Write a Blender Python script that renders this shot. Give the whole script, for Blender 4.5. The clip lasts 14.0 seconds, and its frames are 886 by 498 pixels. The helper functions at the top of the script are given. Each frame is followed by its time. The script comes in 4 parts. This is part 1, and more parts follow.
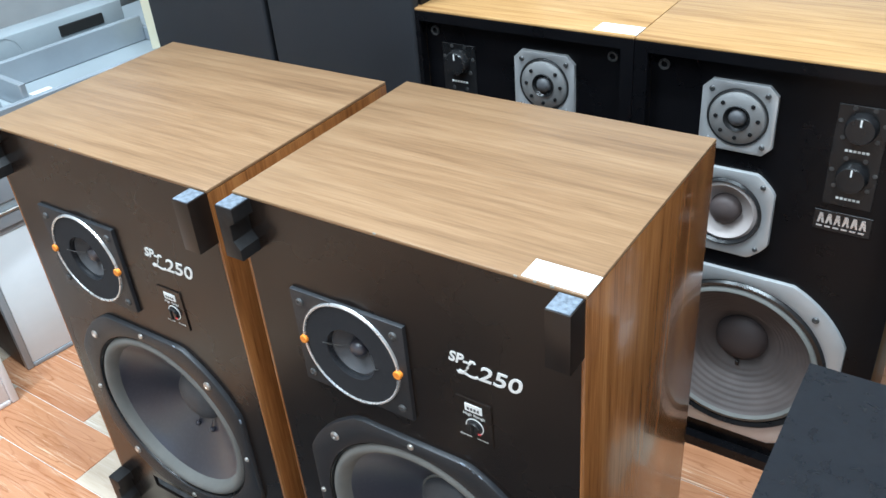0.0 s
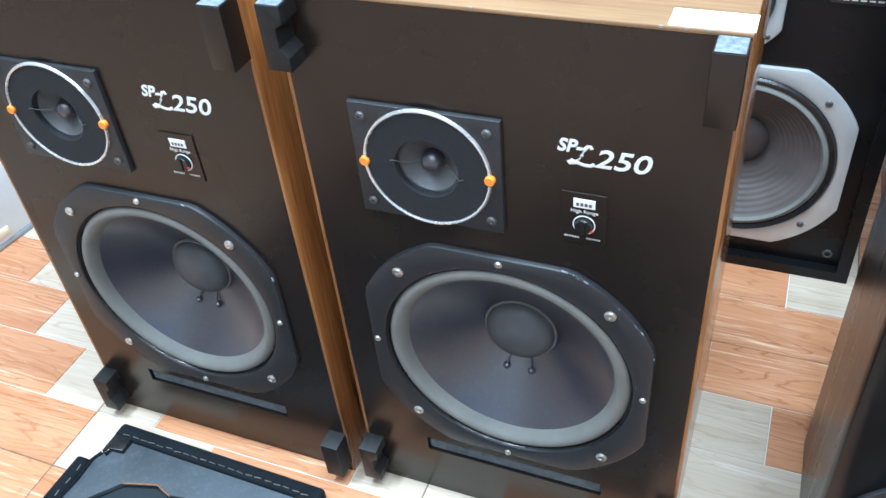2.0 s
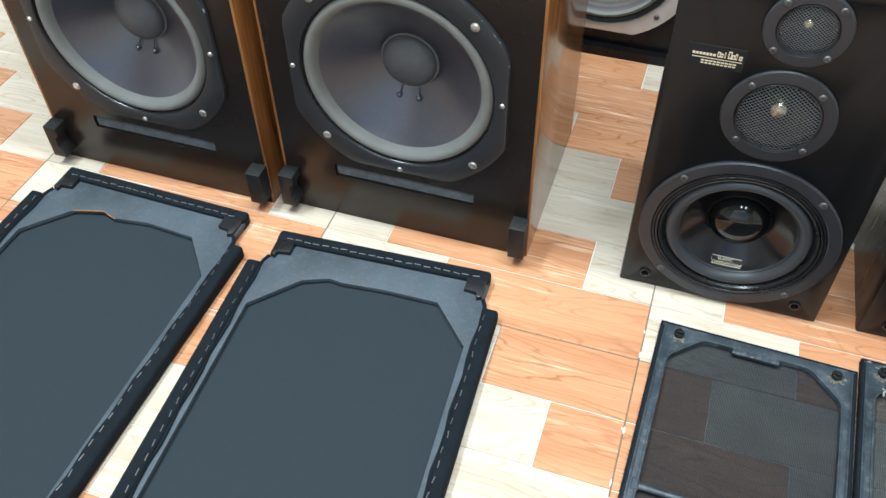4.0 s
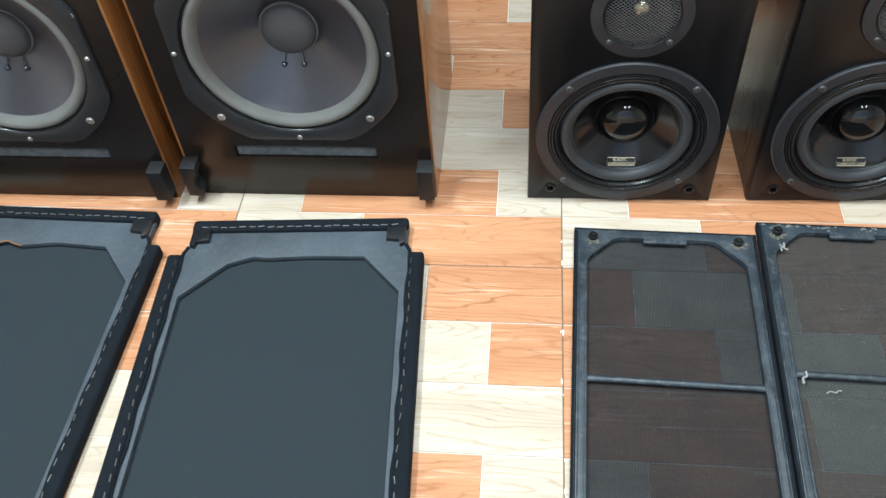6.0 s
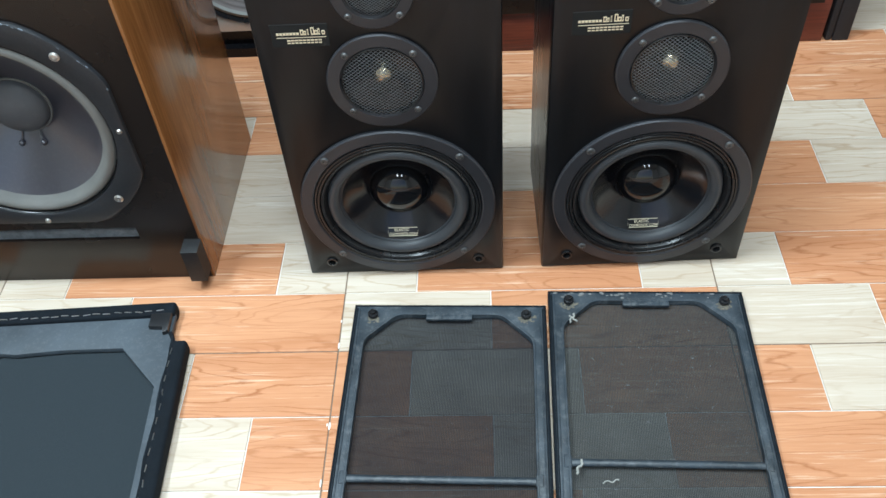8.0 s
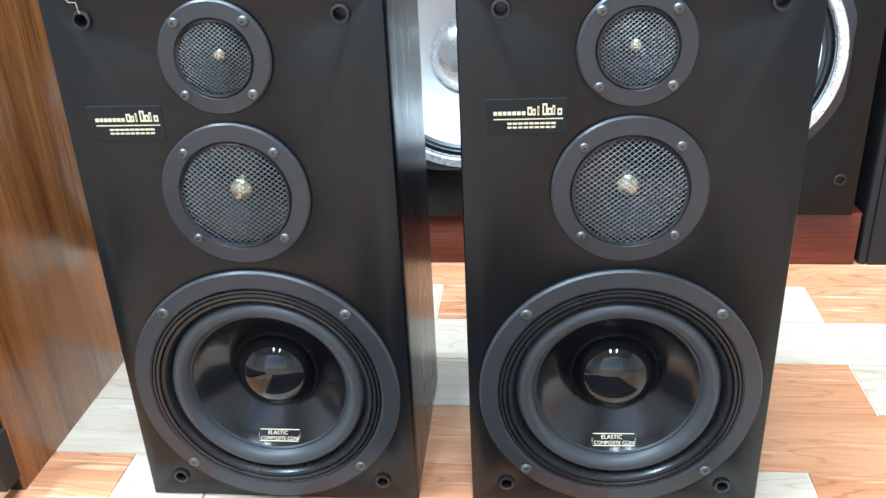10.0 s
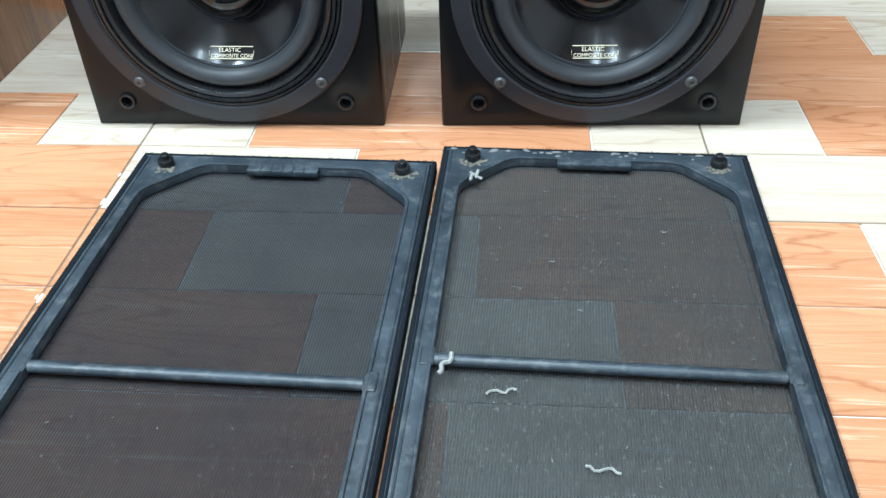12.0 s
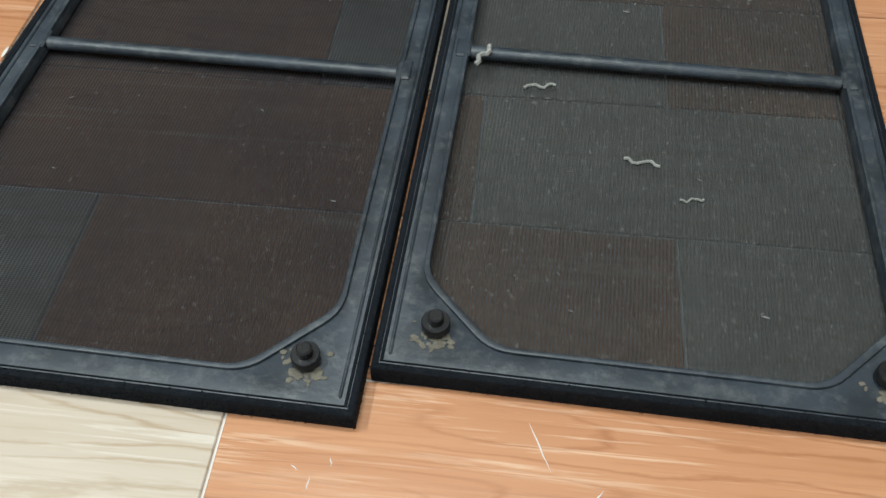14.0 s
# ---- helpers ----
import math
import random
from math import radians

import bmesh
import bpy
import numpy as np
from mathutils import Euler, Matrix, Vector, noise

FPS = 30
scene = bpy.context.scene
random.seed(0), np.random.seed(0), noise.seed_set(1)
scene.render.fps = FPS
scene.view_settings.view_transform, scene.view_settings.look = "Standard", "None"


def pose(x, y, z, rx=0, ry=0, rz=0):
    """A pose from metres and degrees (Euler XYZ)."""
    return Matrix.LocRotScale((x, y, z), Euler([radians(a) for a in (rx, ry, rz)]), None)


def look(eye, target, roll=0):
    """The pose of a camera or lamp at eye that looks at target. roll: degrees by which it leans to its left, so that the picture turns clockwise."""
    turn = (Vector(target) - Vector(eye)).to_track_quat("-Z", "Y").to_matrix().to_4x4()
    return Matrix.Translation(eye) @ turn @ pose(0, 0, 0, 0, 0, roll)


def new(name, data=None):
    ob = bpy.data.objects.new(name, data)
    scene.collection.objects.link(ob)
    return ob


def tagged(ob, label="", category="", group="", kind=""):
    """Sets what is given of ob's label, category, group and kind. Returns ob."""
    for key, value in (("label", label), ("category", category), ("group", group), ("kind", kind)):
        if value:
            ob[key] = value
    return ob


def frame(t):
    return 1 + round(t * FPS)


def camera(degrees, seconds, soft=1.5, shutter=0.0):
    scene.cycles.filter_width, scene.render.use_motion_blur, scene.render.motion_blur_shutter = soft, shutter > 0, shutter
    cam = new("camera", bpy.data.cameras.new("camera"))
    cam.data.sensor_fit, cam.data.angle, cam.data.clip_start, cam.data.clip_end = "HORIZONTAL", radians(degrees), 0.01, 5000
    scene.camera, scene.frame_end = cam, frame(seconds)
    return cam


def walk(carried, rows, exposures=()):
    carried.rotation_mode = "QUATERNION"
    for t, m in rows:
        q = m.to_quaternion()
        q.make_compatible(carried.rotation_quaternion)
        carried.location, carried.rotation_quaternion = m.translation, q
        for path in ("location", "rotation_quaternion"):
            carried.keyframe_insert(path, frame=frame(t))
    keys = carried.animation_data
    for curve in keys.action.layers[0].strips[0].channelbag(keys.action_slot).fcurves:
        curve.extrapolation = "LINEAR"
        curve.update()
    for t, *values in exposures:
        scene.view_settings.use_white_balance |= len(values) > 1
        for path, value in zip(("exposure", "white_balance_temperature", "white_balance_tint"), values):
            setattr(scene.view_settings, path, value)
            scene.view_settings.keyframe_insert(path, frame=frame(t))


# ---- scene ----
cam = camera(54.1, 14.0)
PATH = [
    (0, (0.309, -0.485, 1.052), (-0.68, 0.871, -0.036), -5.2),
    (0.3, (0.266, -0.499, 1.032), (-0.702, 0.799, -0.140), -5.2),
    (0.5, (0.245, -0.506, 1.018), (-0.696, 0.785, -0.186), -4.8),
    (0.7, (0.221, -0.515, 1.007), (-0.691, 0.782, -0.211), -4.4),
    (1, (0.178, -0.525, 0.988), (-0.705, 0.786, -0.237), -6.6),
    (1.5, (0.125, -0.55, 0.962), (-0.635, 0.81, -0.292), -8.0),
    (2, (0.105, -0.561, 0.943), (-0.543, 0.811, -0.36), -6.1),
    (2.5, (0.112, -0.59, 0.908), (-0.378, 0.712, -0.529), -2.7),
    (3, (0.15, -0.659, 0.924), (-0.317, 0.623, -0.539), -2.4),
    (3.5, (0.227, -0.776, 0.929), (-0.234, 0.513, -0.529), -1.2),
    (3.7, (0.248, -0.805, 0.934), (-0.209, 0.48, -0.528), -0.9),
    (5.8, (0.215, -0.906, 0.944), (-0.008, 0.376, -0.575), -4.9),
    (6, (0.223, -0.906, 0.942), (0.028, 0.386, -0.572), -5.1),
    (6.5, (0.236, -0.896, 0.951), (0.093, 0.405, -0.561), -4.8),
    (7, (0.252, -0.894, 0.946), (0.141, 0.427, -0.551), -5.4),
    (7.5, (0.313, -0.865, 0.936), (0.259, 0.469, -0.553), -4.7),
    (8, (0.466, -0.785, 0.9), (0.362, 0.567, -0.57), -4.5),
    (8.5, (0.58, -0.699, 0.86), (0.409, 0.776, -0.479), 0.0),
    (8.7, (0.595, -0.666, 0.813), (0.428, 0.88, -0.444), -1.6),
    (10.8, (0.595, -0.639, 0.516), (0.4, 1.183, -0.286), -3.0),
    (11, (0.59, -0.646, 0.502), (0.415, 1.167, -0.324), -2.8),
    (11.5, (0.593, -0.664, 0.448), (0.44, 1.077, -0.523), -2.5),
    (12, (0.597, -0.68, 0.396), (0.456, 0.89, -0.835), -1.9),
    (12.5, (0.587, -0.694, 0.367), (0.445, 0.722, -1.038), -0.9),
    (13, (0.582, -0.706, 0.344), (0.443, 0.593, -1.17), -0.4),
    (13.5, (0.577, -0.714, 0.338), (0.437, 0.515, -1.234), -0.1),
    (14, (0.584, -0.707, 0.345), (0.444, 0.512, -1.234), -0.5),
]
EXPOSURES = [
    (0.0, -0.1, 6000, 10), (0.5, -0.04, 5750, 9), (1.0, 0.02, 5600, 8), (1.5, 0.05, 5500, 8), (2.0, 0.24, 5600, 8), (2.5, 0.33, 5900, 8), (3.0, 0.3, 6000, 6), (3.5, 0.16, 6150, 7),
    (6.0, -0.05, 6300, 8), (7.5, -0.1, 6200, 7), (8.0, -0.12, 6050, 7), (8.5, 0.16, 5850, 6), (10.8, 0.95, 5700, 8), (11.5, 0.4, 5700, 7), (12.0, 0.28, 5750, 5), (12.5, 0.34, 5750, 4),
    (13.0, -0.1, 6200, 7), (13.5, -0.6, 6800, 9), (14.0, -0.72, 6800, 10),
]
walk(cam, [(t, look(eye, target, roll)) for t, eye, target, roll in PATH], EXPOSURES)


# ---- light ----
world = bpy.data.worlds.new("world")
scene.world = world
world.use_nodes = True
bg = world.node_tree.nodes["Background"]
sky = world.node_tree.nodes.new("ShaderNodeTexSky")
sky.sky_type, sky.sun_disc = "NISHITA", False
sky.sun_elevation, sky.sun_rotation = radians(45), radians(200)
world.node_tree.links.new(sky.outputs["Color"], bg.inputs["Color"])
bg.inputs["Strength"].default_value = 0.15
scene.view_settings.exposure = 0.0


def rect_lamp(x, y, z, length, width, watts, colour, turn=0):
    lamp = bpy.data.lights.new("area_lamp", "AREA")
    lamp.shape, lamp.size, lamp.size_y = "RECTANGLE", length, width
    lamp.energy, lamp.color = watts, colour
    ob = new("area_lamp", lamp)
    ob.matrix_world = pose(x, y, z, 0, 0, turn)
    return ob


COOL = (0.80, 0.94, 1.0)
rect_lamp(-0.9, -0.5, 2.78, 1.2, 0.12, 98, COOL, 90)
rect_lamp(0.45, -0.02, 2.78, 1.2, 0.12, 74, COOL)
rect_lamp(0.2, -1.5, 2.78, 1.2, 0.12, 30, COOL, 90)
rect_lamp(1.0, -1.5, 2.78, 1.2, 0.12, 24, COOL, 90)
# No ceiling lamp: upright panel added for daylight at the unseen shop-front opening.
rect_lamp(0.3, -3.45, 1.5, 2.4, 2.2, 100, (0.70, 0.86, 1.0)).rotation_euler = (radians(-90), 0, 0)

# ---- materials ----
def material(name):
    m = bpy.data.materials.new(name)
    m.use_nodes = True
    return m, m.node_tree.nodes, m.node_tree.links, m.node_tree.nodes["Principled BSDF"]


def noise_node(nodes, links, scale, detail=4, vector=None, rough=0.6):
    n = nodes.new("ShaderNodeTexNoise")
    n.inputs["Scale"].default_value, n.inputs["Detail"].default_value = scale, detail
    n.inputs["Roughness"].default_value = rough
    if vector:
        links.new(vector, n.inputs["Vector"])
    return n


def ramp(nodes, links, fac, stops):
    r = nodes.new("ShaderNodeValToRGB")
    while len(r.color_ramp.elements) < len(stops):
        r.color_ramp.elements.new(0.5)
    for e, (p, c) in zip(r.color_ramp.elements, stops):
        e.position, e.color = p, (*c, 1)
    links.new(fac, r.inputs["Fac"])
    return r


def bump(nodes, links, bsdf, height, strength, distance=0.001):
    b = nodes.new("ShaderNodeBump")
    b.inputs["Strength"].default_value, b.inputs["Distance"].default_value = strength, distance
    links.new(height, b.inputs["Height"])
    links.new(b.outputs["Normal"], bsdf.inputs["Normal"])


def spread(nodes, links, fac, low, high):
    r = nodes.new("ShaderNodeMapRange")
    r.inputs["From Min"].default_value, r.inputs["From Max"].default_value = 0.3, 0.7
    r.inputs["To Min"].default_value, r.inputs["To Max"].default_value = low, high
    links.new(fac, r.inputs["Value"])
    return r.outputs["Result"]


def surface(name, colour, rough, metal=0.0, var=0.15, big=9.0, fine=260.0, relief=0.1, coat=0.0, sheen=0.0, dust=0.0):
    """A plain worked surface: broad blotches, fine grain, uneven gloss and, if wanted, a film of pale dust."""
    m, nodes, links, bsdf = material(name)
    at = nodes.new("ShaderNodeTexCoord").outputs["Object"]
    broad, grain = noise_node(nodes, links, big, 5, at), noise_node(nodes, links, fine, 3, at)
    low, high = tuple(c * (1 - var) for c in colour), tuple(min(1, c * (1 + var)) for c in colour)
    col = ramp(nodes, links, broad.outputs["Fac"], [(0.3, low), (0.7, high)]).outputs["Color"]
    if dust:
        specks = noise_node(nodes, links, fine * 0.35, 6, at, 0.75)
        mask = ramp(nodes, links, specks.outputs["Fac"], [(0.5, (0, 0, 0)), (0.8, (dust, dust, dust))])
        mix = nodes.new("ShaderNodeMixRGB")
        mix.inputs["Color2"].default_value = (0.45, 0.45, 0.43, 1)
        links.new(mask.outputs["Color"], mix.inputs["Fac"])
        links.new(col, mix.inputs["Color1"])
        col = mix.outputs["Color"]
    links.new(col, bsdf.inputs["Base Color"])
    links.new(spread(nodes, links, broad.outputs["Fac"], max(0.02, rough - 0.07), rough + 0.07), bsdf.inputs["Roughness"])
    bsdf.inputs["Metallic"].default_value = metal
    bsdf.inputs["Coat Weight"].default_value = coat
    bsdf.inputs["Sheen Weight"].default_value = sheen
    if relief:
        bump(nodes, links, bsdf, grain.outputs["Fac"], relief)
    return m


def veneer(name, dark, mid, light, along, rough=0.34, fine=1.0, coat=0.0, relief=0.12):
    """Wood grain that runs along the given axis: broad figure, darker growth lines and short pores."""
    m, nodes, links, bsdf = material(name)
    at = nodes.new("ShaderNodeTexCoord").outputs["Object"]

    def field(across, length, scale, detail, r):
        mp, k = nodes.new("ShaderNodeMapping"), [across] * 3
        k["xyz".index(along)] = length
        mp.inputs["Scale"].default_value = k
        links.new(at, mp.inputs["Vector"])
        return noise_node(nodes, links, scale * fine, detail, mp.outputs["Vector"], r)

    figure, pores, lines = field(9.0, 0.8, 2.6, 5, 0.62), field(120.0, 3.5, 2.2, 4, 0.7), field(46.0, 1.1, 2.0, 3, 0.6)
    figure.inputs["Distortion"].default_value = 0.5
    mix = nodes.new("ShaderNodeMix")
    mix.inputs["Factor"].default_value = 0.42
    links.new(figure.outputs["Fac"], mix.inputs["A"])
    links.new(pores.outputs["Fac"], mix.inputs["B"])
    col = ramp(nodes, links, mix.outputs["Result"], [(0.32, dark), (0.5, mid), (0.68, light)])
    mask = ramp(nodes, links, lines.outputs["Fac"], [(0.54, (0, 0, 0)), (0.68, (0.36, 0.36, 0.36))])
    vein = nodes.new("ShaderNodeMixRGB")
    vein.inputs["Color2"].default_value = (*dark, 1)
    links.new(mask.outputs["Color"], vein.inputs["Fac"])
    links.new(col.outputs["Color"], vein.inputs["Color1"])
    links.new(vein.outputs["Color"], bsdf.inputs["Base Color"])
    links.new(spread(nodes, links, figure.outputs["Fac"], rough - 0.02, rough + 0.03), bsdf.inputs["Roughness"])
    bsdf.inputs["Coat Weight"].default_value = coat
    bump(nodes, links, bsdf, pores.outputs["Fac"], relief, 0.0006)
    return m


def cloth(name, colour, cover, thread=900.0, contrast=1.0, dusty=0.3):
    """Thin woven speaker cloth: crossed threads with gaps through which what lies beneath shows, and fine lint."""
    m, nodes, links, bsdf = material(name)
    at = nodes.new("ShaderNodeTexCoord").outputs["Object"]
    turn = nodes.new("ShaderNodeMapping")
    turn.inputs["Rotation"].default_value = (0, 0, radians(1.5))
    links.new(at, turn.inputs["Vector"])
    bands = []
    for axis, pitch in (("X", 1.0), ("Y", 1.7)):
        w = nodes.new("ShaderNodeTexWave")
        w.bands_direction = axis
        w.inputs["Scale"].default_value, w.inputs["Distortion"].default_value, w.inputs["Detail Scale"].default_value = thread / 4 * pitch, 0.2, 3.0
        links.new(turn.outputs["Vector"], w.inputs["Vector"])
        bands.append(w.outputs["Fac"])
    def maths(op, one, two):
        n = nodes.new("ShaderNodeMath")
        n.operation = op
        for socket, v in zip(n.inputs, (one, two)):
            if isinstance(v, (int, float)):
                socket.default_value = v
            else:
                links.new(v, socket)
        return n.outputs[0]

    gaps = maths("MULTIPLY", maths("SUBTRACT", 1.0, bands[0]), maths("SUBTRACT", 1.0, bands[1]))
    gaps = maths("ADD", maths("MULTIPLY", gaps, 0.62), 0.095)
    weave = maths("SUBTRACT", 1.0, gaps)
    fuzz, lint, blot = noise_node(nodes, links, 1500, 3, at, 0.7), noise_node(nodes, links, 330, 5, at, 0.8), noise_node(nodes, links, 14, 5, at)
    lift = maths("ADD", maths("MULTIPLY", maths("SUBTRACT", weave, 0.75), 0.5), fuzz.outputs["Fac"])
    low, high = tuple(c * max(0.1, 1 - 0.5 * contrast) for c in colour), tuple(min(1, c * (1 + 0.9 * contrast)) for c in colour)
    col = ramp(nodes, links, lift, [(0.32, low), (0.5, colour), (0.72, high)])
    specks = ramp(nodes, links, lint.outputs["Fac"], [(0.59, (0, 0, 0)), (0.63, (dusty,) * 3)])
    mix = nodes.new("ShaderNodeMixRGB")
    mix.inputs["Color2"].default_value = (0.2, 0.2, 0.195, 1)
    links.new(specks.outputs["Color"], mix.inputs["Fac"])
    links.new(col.outputs["Color"], mix.inputs["Color1"])
    links.new(mix.outputs["Color"], bsdf.inputs["Base Color"])
    bsdf.inputs["Roughness"].default_value = 0.85
    bsdf.inputs["Specular IOR Level"].default_value = 0.15
    clear, blend, out = nodes.new("ShaderNodeBsdfTransparent"), nodes.new("ShaderNodeMixShader"), nodes["Material Output"]
    clear.inputs["Color"].default_value = (0.86, 0.95, 1.0, 1)
    holes = maths("MULTIPLY", gaps, spread(nodes, links, blot.outputs["Fac"], 4.6 * (1 - cover), 3.4 * (1 - cover)))
    links.new(maths("MAXIMUM", maths("SUBTRACT", 1.0, holes), 0.0), blend.inputs["Fac"])
    links.new(clear.outputs[0], blend.inputs[1])
    links.new(bsdf.outputs[0], blend.inputs[2])
    links.new(blend.outputs[0], out.inputs["Surface"])
    return m


def wood_print(name, low, high, line, streak, rough):
    """Glazed tile printed as a board: growth rings as loops and arcs, fine pores, pale scuffed streaks; grain runs along x."""
    m, nodes, links, bsdf = material(name)
    info, geo = nodes.new("ShaderNodeObjectInfo"), nodes.new("ShaderNodeNewGeometry")
    add, far, shift = nodes.new("ShaderNodeMath"), nodes.new("ShaderNodeMath"), nodes.new("ShaderNodeVectorMath")
    links.new(info.outputs["Random"], add.inputs[0])
    links.new(geo.outputs["Random Per Island"], add.inputs[1])
    far.operation, far.inputs[1].default_value = "MULTIPLY", 37.0
    links.new(add.outputs[0], far.inputs[0])
    links.new(geo.outputs["Position"], shift.inputs[0])
    links.new(far.outputs[0], shift.inputs[1])

    def field(sx, sy, detail, r=0.6, distort=0.0):
        mp = nodes.new("ShaderNodeMapping")
        mp.inputs["Scale"].default_value = (sx, sy, 8.0)
        links.new(shift.outputs[0], mp.inputs["Vector"])
        n = noise_node(nodes, links, 1.0, detail, mp.outputs["Vector"], r)
        n.inputs["Distortion"].default_value = distort
        return n.outputs["Fac"]

    def maths(op, one, two):
        n = nodes.new("ShaderNodeMath")
        n.operation = op
        for socket, v in zip(n.inputs, (one, two)):
            if isinstance(v, (int, float)):
                socket.default_value = v
            elif v is not None:
                links.new(v, socket)
        return n.outputs[0]

    def blend(fac, one, two):
        n = nodes.new("ShaderNodeMixRGB")
        links.new(fac, n.inputs["Fac"])
        links.new(one, n.inputs["Color1"])
        n.inputs["Color2"].default_value = (*two, 1)
        return n.outputs["Color"]

    height = field(2.4, 15.0, 2.0, 0.45)
    ragged = maths("MULTIPLY_ADD", field(30.0, 170.0, 3), 0.035)
    links.new(height, ragged.node.inputs[2])
    rings = maths("ABSOLUTE", maths("SINE", maths("MULTIPLY", ragged, 58.0), None), None)
    thin = ramp(nodes, links, rings, [(0.05, (1, 1, 1)), (0.42, (0, 0, 0))]).outputs["Color"]
    patch = ramp(nodes, links, field(3.0, 11.0, 3), [(0.36, (0.08, 0.08, 0.08)), (0.62, (0.75, 0.75, 0.75))]).outputs["Color"]
    pores = ramp(nodes, links, field(10.0, 300.0, 4, 0.7), [(0.5, (0, 0, 0)), (0.72, (0.55, 0.55, 0.55))]).outputs["Color"]
    pale = ramp(nodes, links, field(7.0, 190.0, 5, 0.7, 0.4), [(0.53, (0, 0, 0)), (0.66, (1, 1, 1))]).outputs["Color"]
    where = ramp(nodes, links, field(4.0, 22.0, 3), [(0.44, (0, 0, 0)), (0.66, (0.85, 0.85, 0.85))]).outputs["Color"]
    out = ramp(nodes, links, field(2.0, 24.0, 5, 0.62), [(0.34, low), (0.66, high)]).outputs["Color"]
    out = blend(maths("MULTIPLY", thin, patch), out, line)
    out = blend(maths("MULTIPLY", pores, 0.6), out, line)
    out = blend(maths("MULTIPLY", pale, where), out, streak)
    tone = nodes.new("ShaderNodeHueSaturation")
    links.new(spread(nodes, links, add.outputs[0], 0.95, 1.04), tone.inputs["Value"])
    links.new(out, tone.inputs["Color"])
    links.new(tone.outputs["Color"], bsdf.inputs["Base Color"])
    links.new(spread(nodes, links, pores, rough, rough + 0.1), bsdf.inputs["Roughness"])
    bump(nodes, links, bsdf, pores, 0.1, 0.0004)
    return m


BROWN_TILE = wood_print("brown wood-print tile", (0.44, 0.19, 0.092), (0.56, 0.275, 0.145), (0.30, 0.105, 0.042), (0.80, 0.60, 0.43), 0.2)
PALE_TILE = wood_print("pale wood-print tile", (0.475, 0.378, 0.287), (0.565, 0.48, 0.39), (0.385, 0.278, 0.18), (0.69, 0.63, 0.555), 0.2)
GROUT = surface("grout", (0.66, 0.62, 0.56), 0.8, var=0.2)
JOINT = surface("dirty tile joint", (0.16, 0.11, 0.075), 0.85, var=0.35, big=60)
WALNUT_X = veneer("walnut veneer, grain across", (0.155, 0.085, 0.043), (0.262, 0.153, 0.079), (0.345, 0.217, 0.12), "x", 0.36, 1.5)
WALNUT_Z = veneer("walnut veneer, grain upright", (0.095, 0.031, 0.009), (0.27, 0.105, 0.031), (0.40, 0.18, 0.06), "z", 0.18, 1.5, 0.25)
OAK_X = veneer("pale oak veneer", (0.26, 0.13, 0.05), (0.46, 0.26, 0.105), (0.58, 0.36, 0.16), "x", 0.22, 1.3)
OAK_Z = veneer("pale oak veneer, upright", (0.26, 0.13, 0.05), (0.46, 0.26, 0.105), (0.58, 0.36, 0.16), "z", 0.3, 1.3)
# Cabinet vinyl raised and blued: lamp light from above put into its colour.
ASH_LIT = veneer("glossy black ash vinyl, lit tone", (0.008, 0.0095, 0.0125), (0.011, 0.013, 0.017), (0.0145, 0.017, 0.022), "z", 0.28, 2.4, 0.0, 0.06)
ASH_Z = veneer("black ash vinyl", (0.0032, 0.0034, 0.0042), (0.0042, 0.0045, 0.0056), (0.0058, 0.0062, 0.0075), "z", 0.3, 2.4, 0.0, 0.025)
MAHOGANY = veneer("mahogany", (0.035, 0.006, 0.004), (0.11, 0.018, 0.011), (0.2, 0.045, 0.024), "x", 0.3, 1.2)
BAFFLE = surface("brown-black satin lacquer", (0.0128, 0.0085, 0.0067), 0.27, var=0.06, big=4, relief=0, fine=500)
BLACK_BAFFLE = surface("black lacquer", (0.004, 0.004, 0.005), 0.3, var=0.15, relief=0.04)
FRAME_BLACK = surface("black crackle paint", (0.015, 0.0165, 0.020), 0.45, var=0.15, fine=900, relief=0.3, dust=0.05)
SURROUND = surface("grey cloth surround", (0.165, 0.162, 0.150), 0.75, var=0.14, big=24, fine=700, relief=0.25)
PAPER_CONE = surface("dark paper cone", (0.0205, 0.0195, 0.031), 0.34, var=0.12, big=7, fine=600, relief=0.04, dust=0.06, coat=0.6)
CAP = surface("dusty grey dust cap", (0.075, 0.076, 0.082), 0.55, var=0.12, big=20, relief=0.2, dust=0.05)
FELT = surface("black felt", (0.014, 0.015, 0.019), 0.95, var=0.2, fine=900, relief=0.5, dust=0.03)
STEEL = surface("worn steel", (0.62, 0.6, 0.57), 0.35, 1.0, var=0.15, big=60)
CHROME = surface("polished rim", (0.72, 0.72, 0.72), 0.28, 0.7, var=0.12, big=50)
DARK_STEEL = surface("blackened screw", (0.10, 0.10, 0.10), 0.45, 0.6, var=0.3, big=80)
ORANGE = surface("orange plastic", (0.85, 0.27, 0.03), 0.5, var=0.08)
WHITE_INK = surface("white ink", (0.78, 0.78, 0.76), 0.6, var=0.05, relief=0)
RED_INK = surface("red ink", (0.6, 0.03, 0.03), 0.5, var=0.05, relief=0)
GOLD_INK = surface("pale gold ink", (0.80, 0.70, 0.50), 0.4, 0.2, var=0.1, relief=0)
RUBBER_BLOCK = surface("black plastic block", (0.010, 0.0098, 0.0105), 0.42, var=0.2, fine=400, relief=0.15, dust=0.03)
CUT_END = surface("scuffed plastic end", (0.16, 0.19, 0.23), 0.5, var=0.45, big=220, relief=0.5)
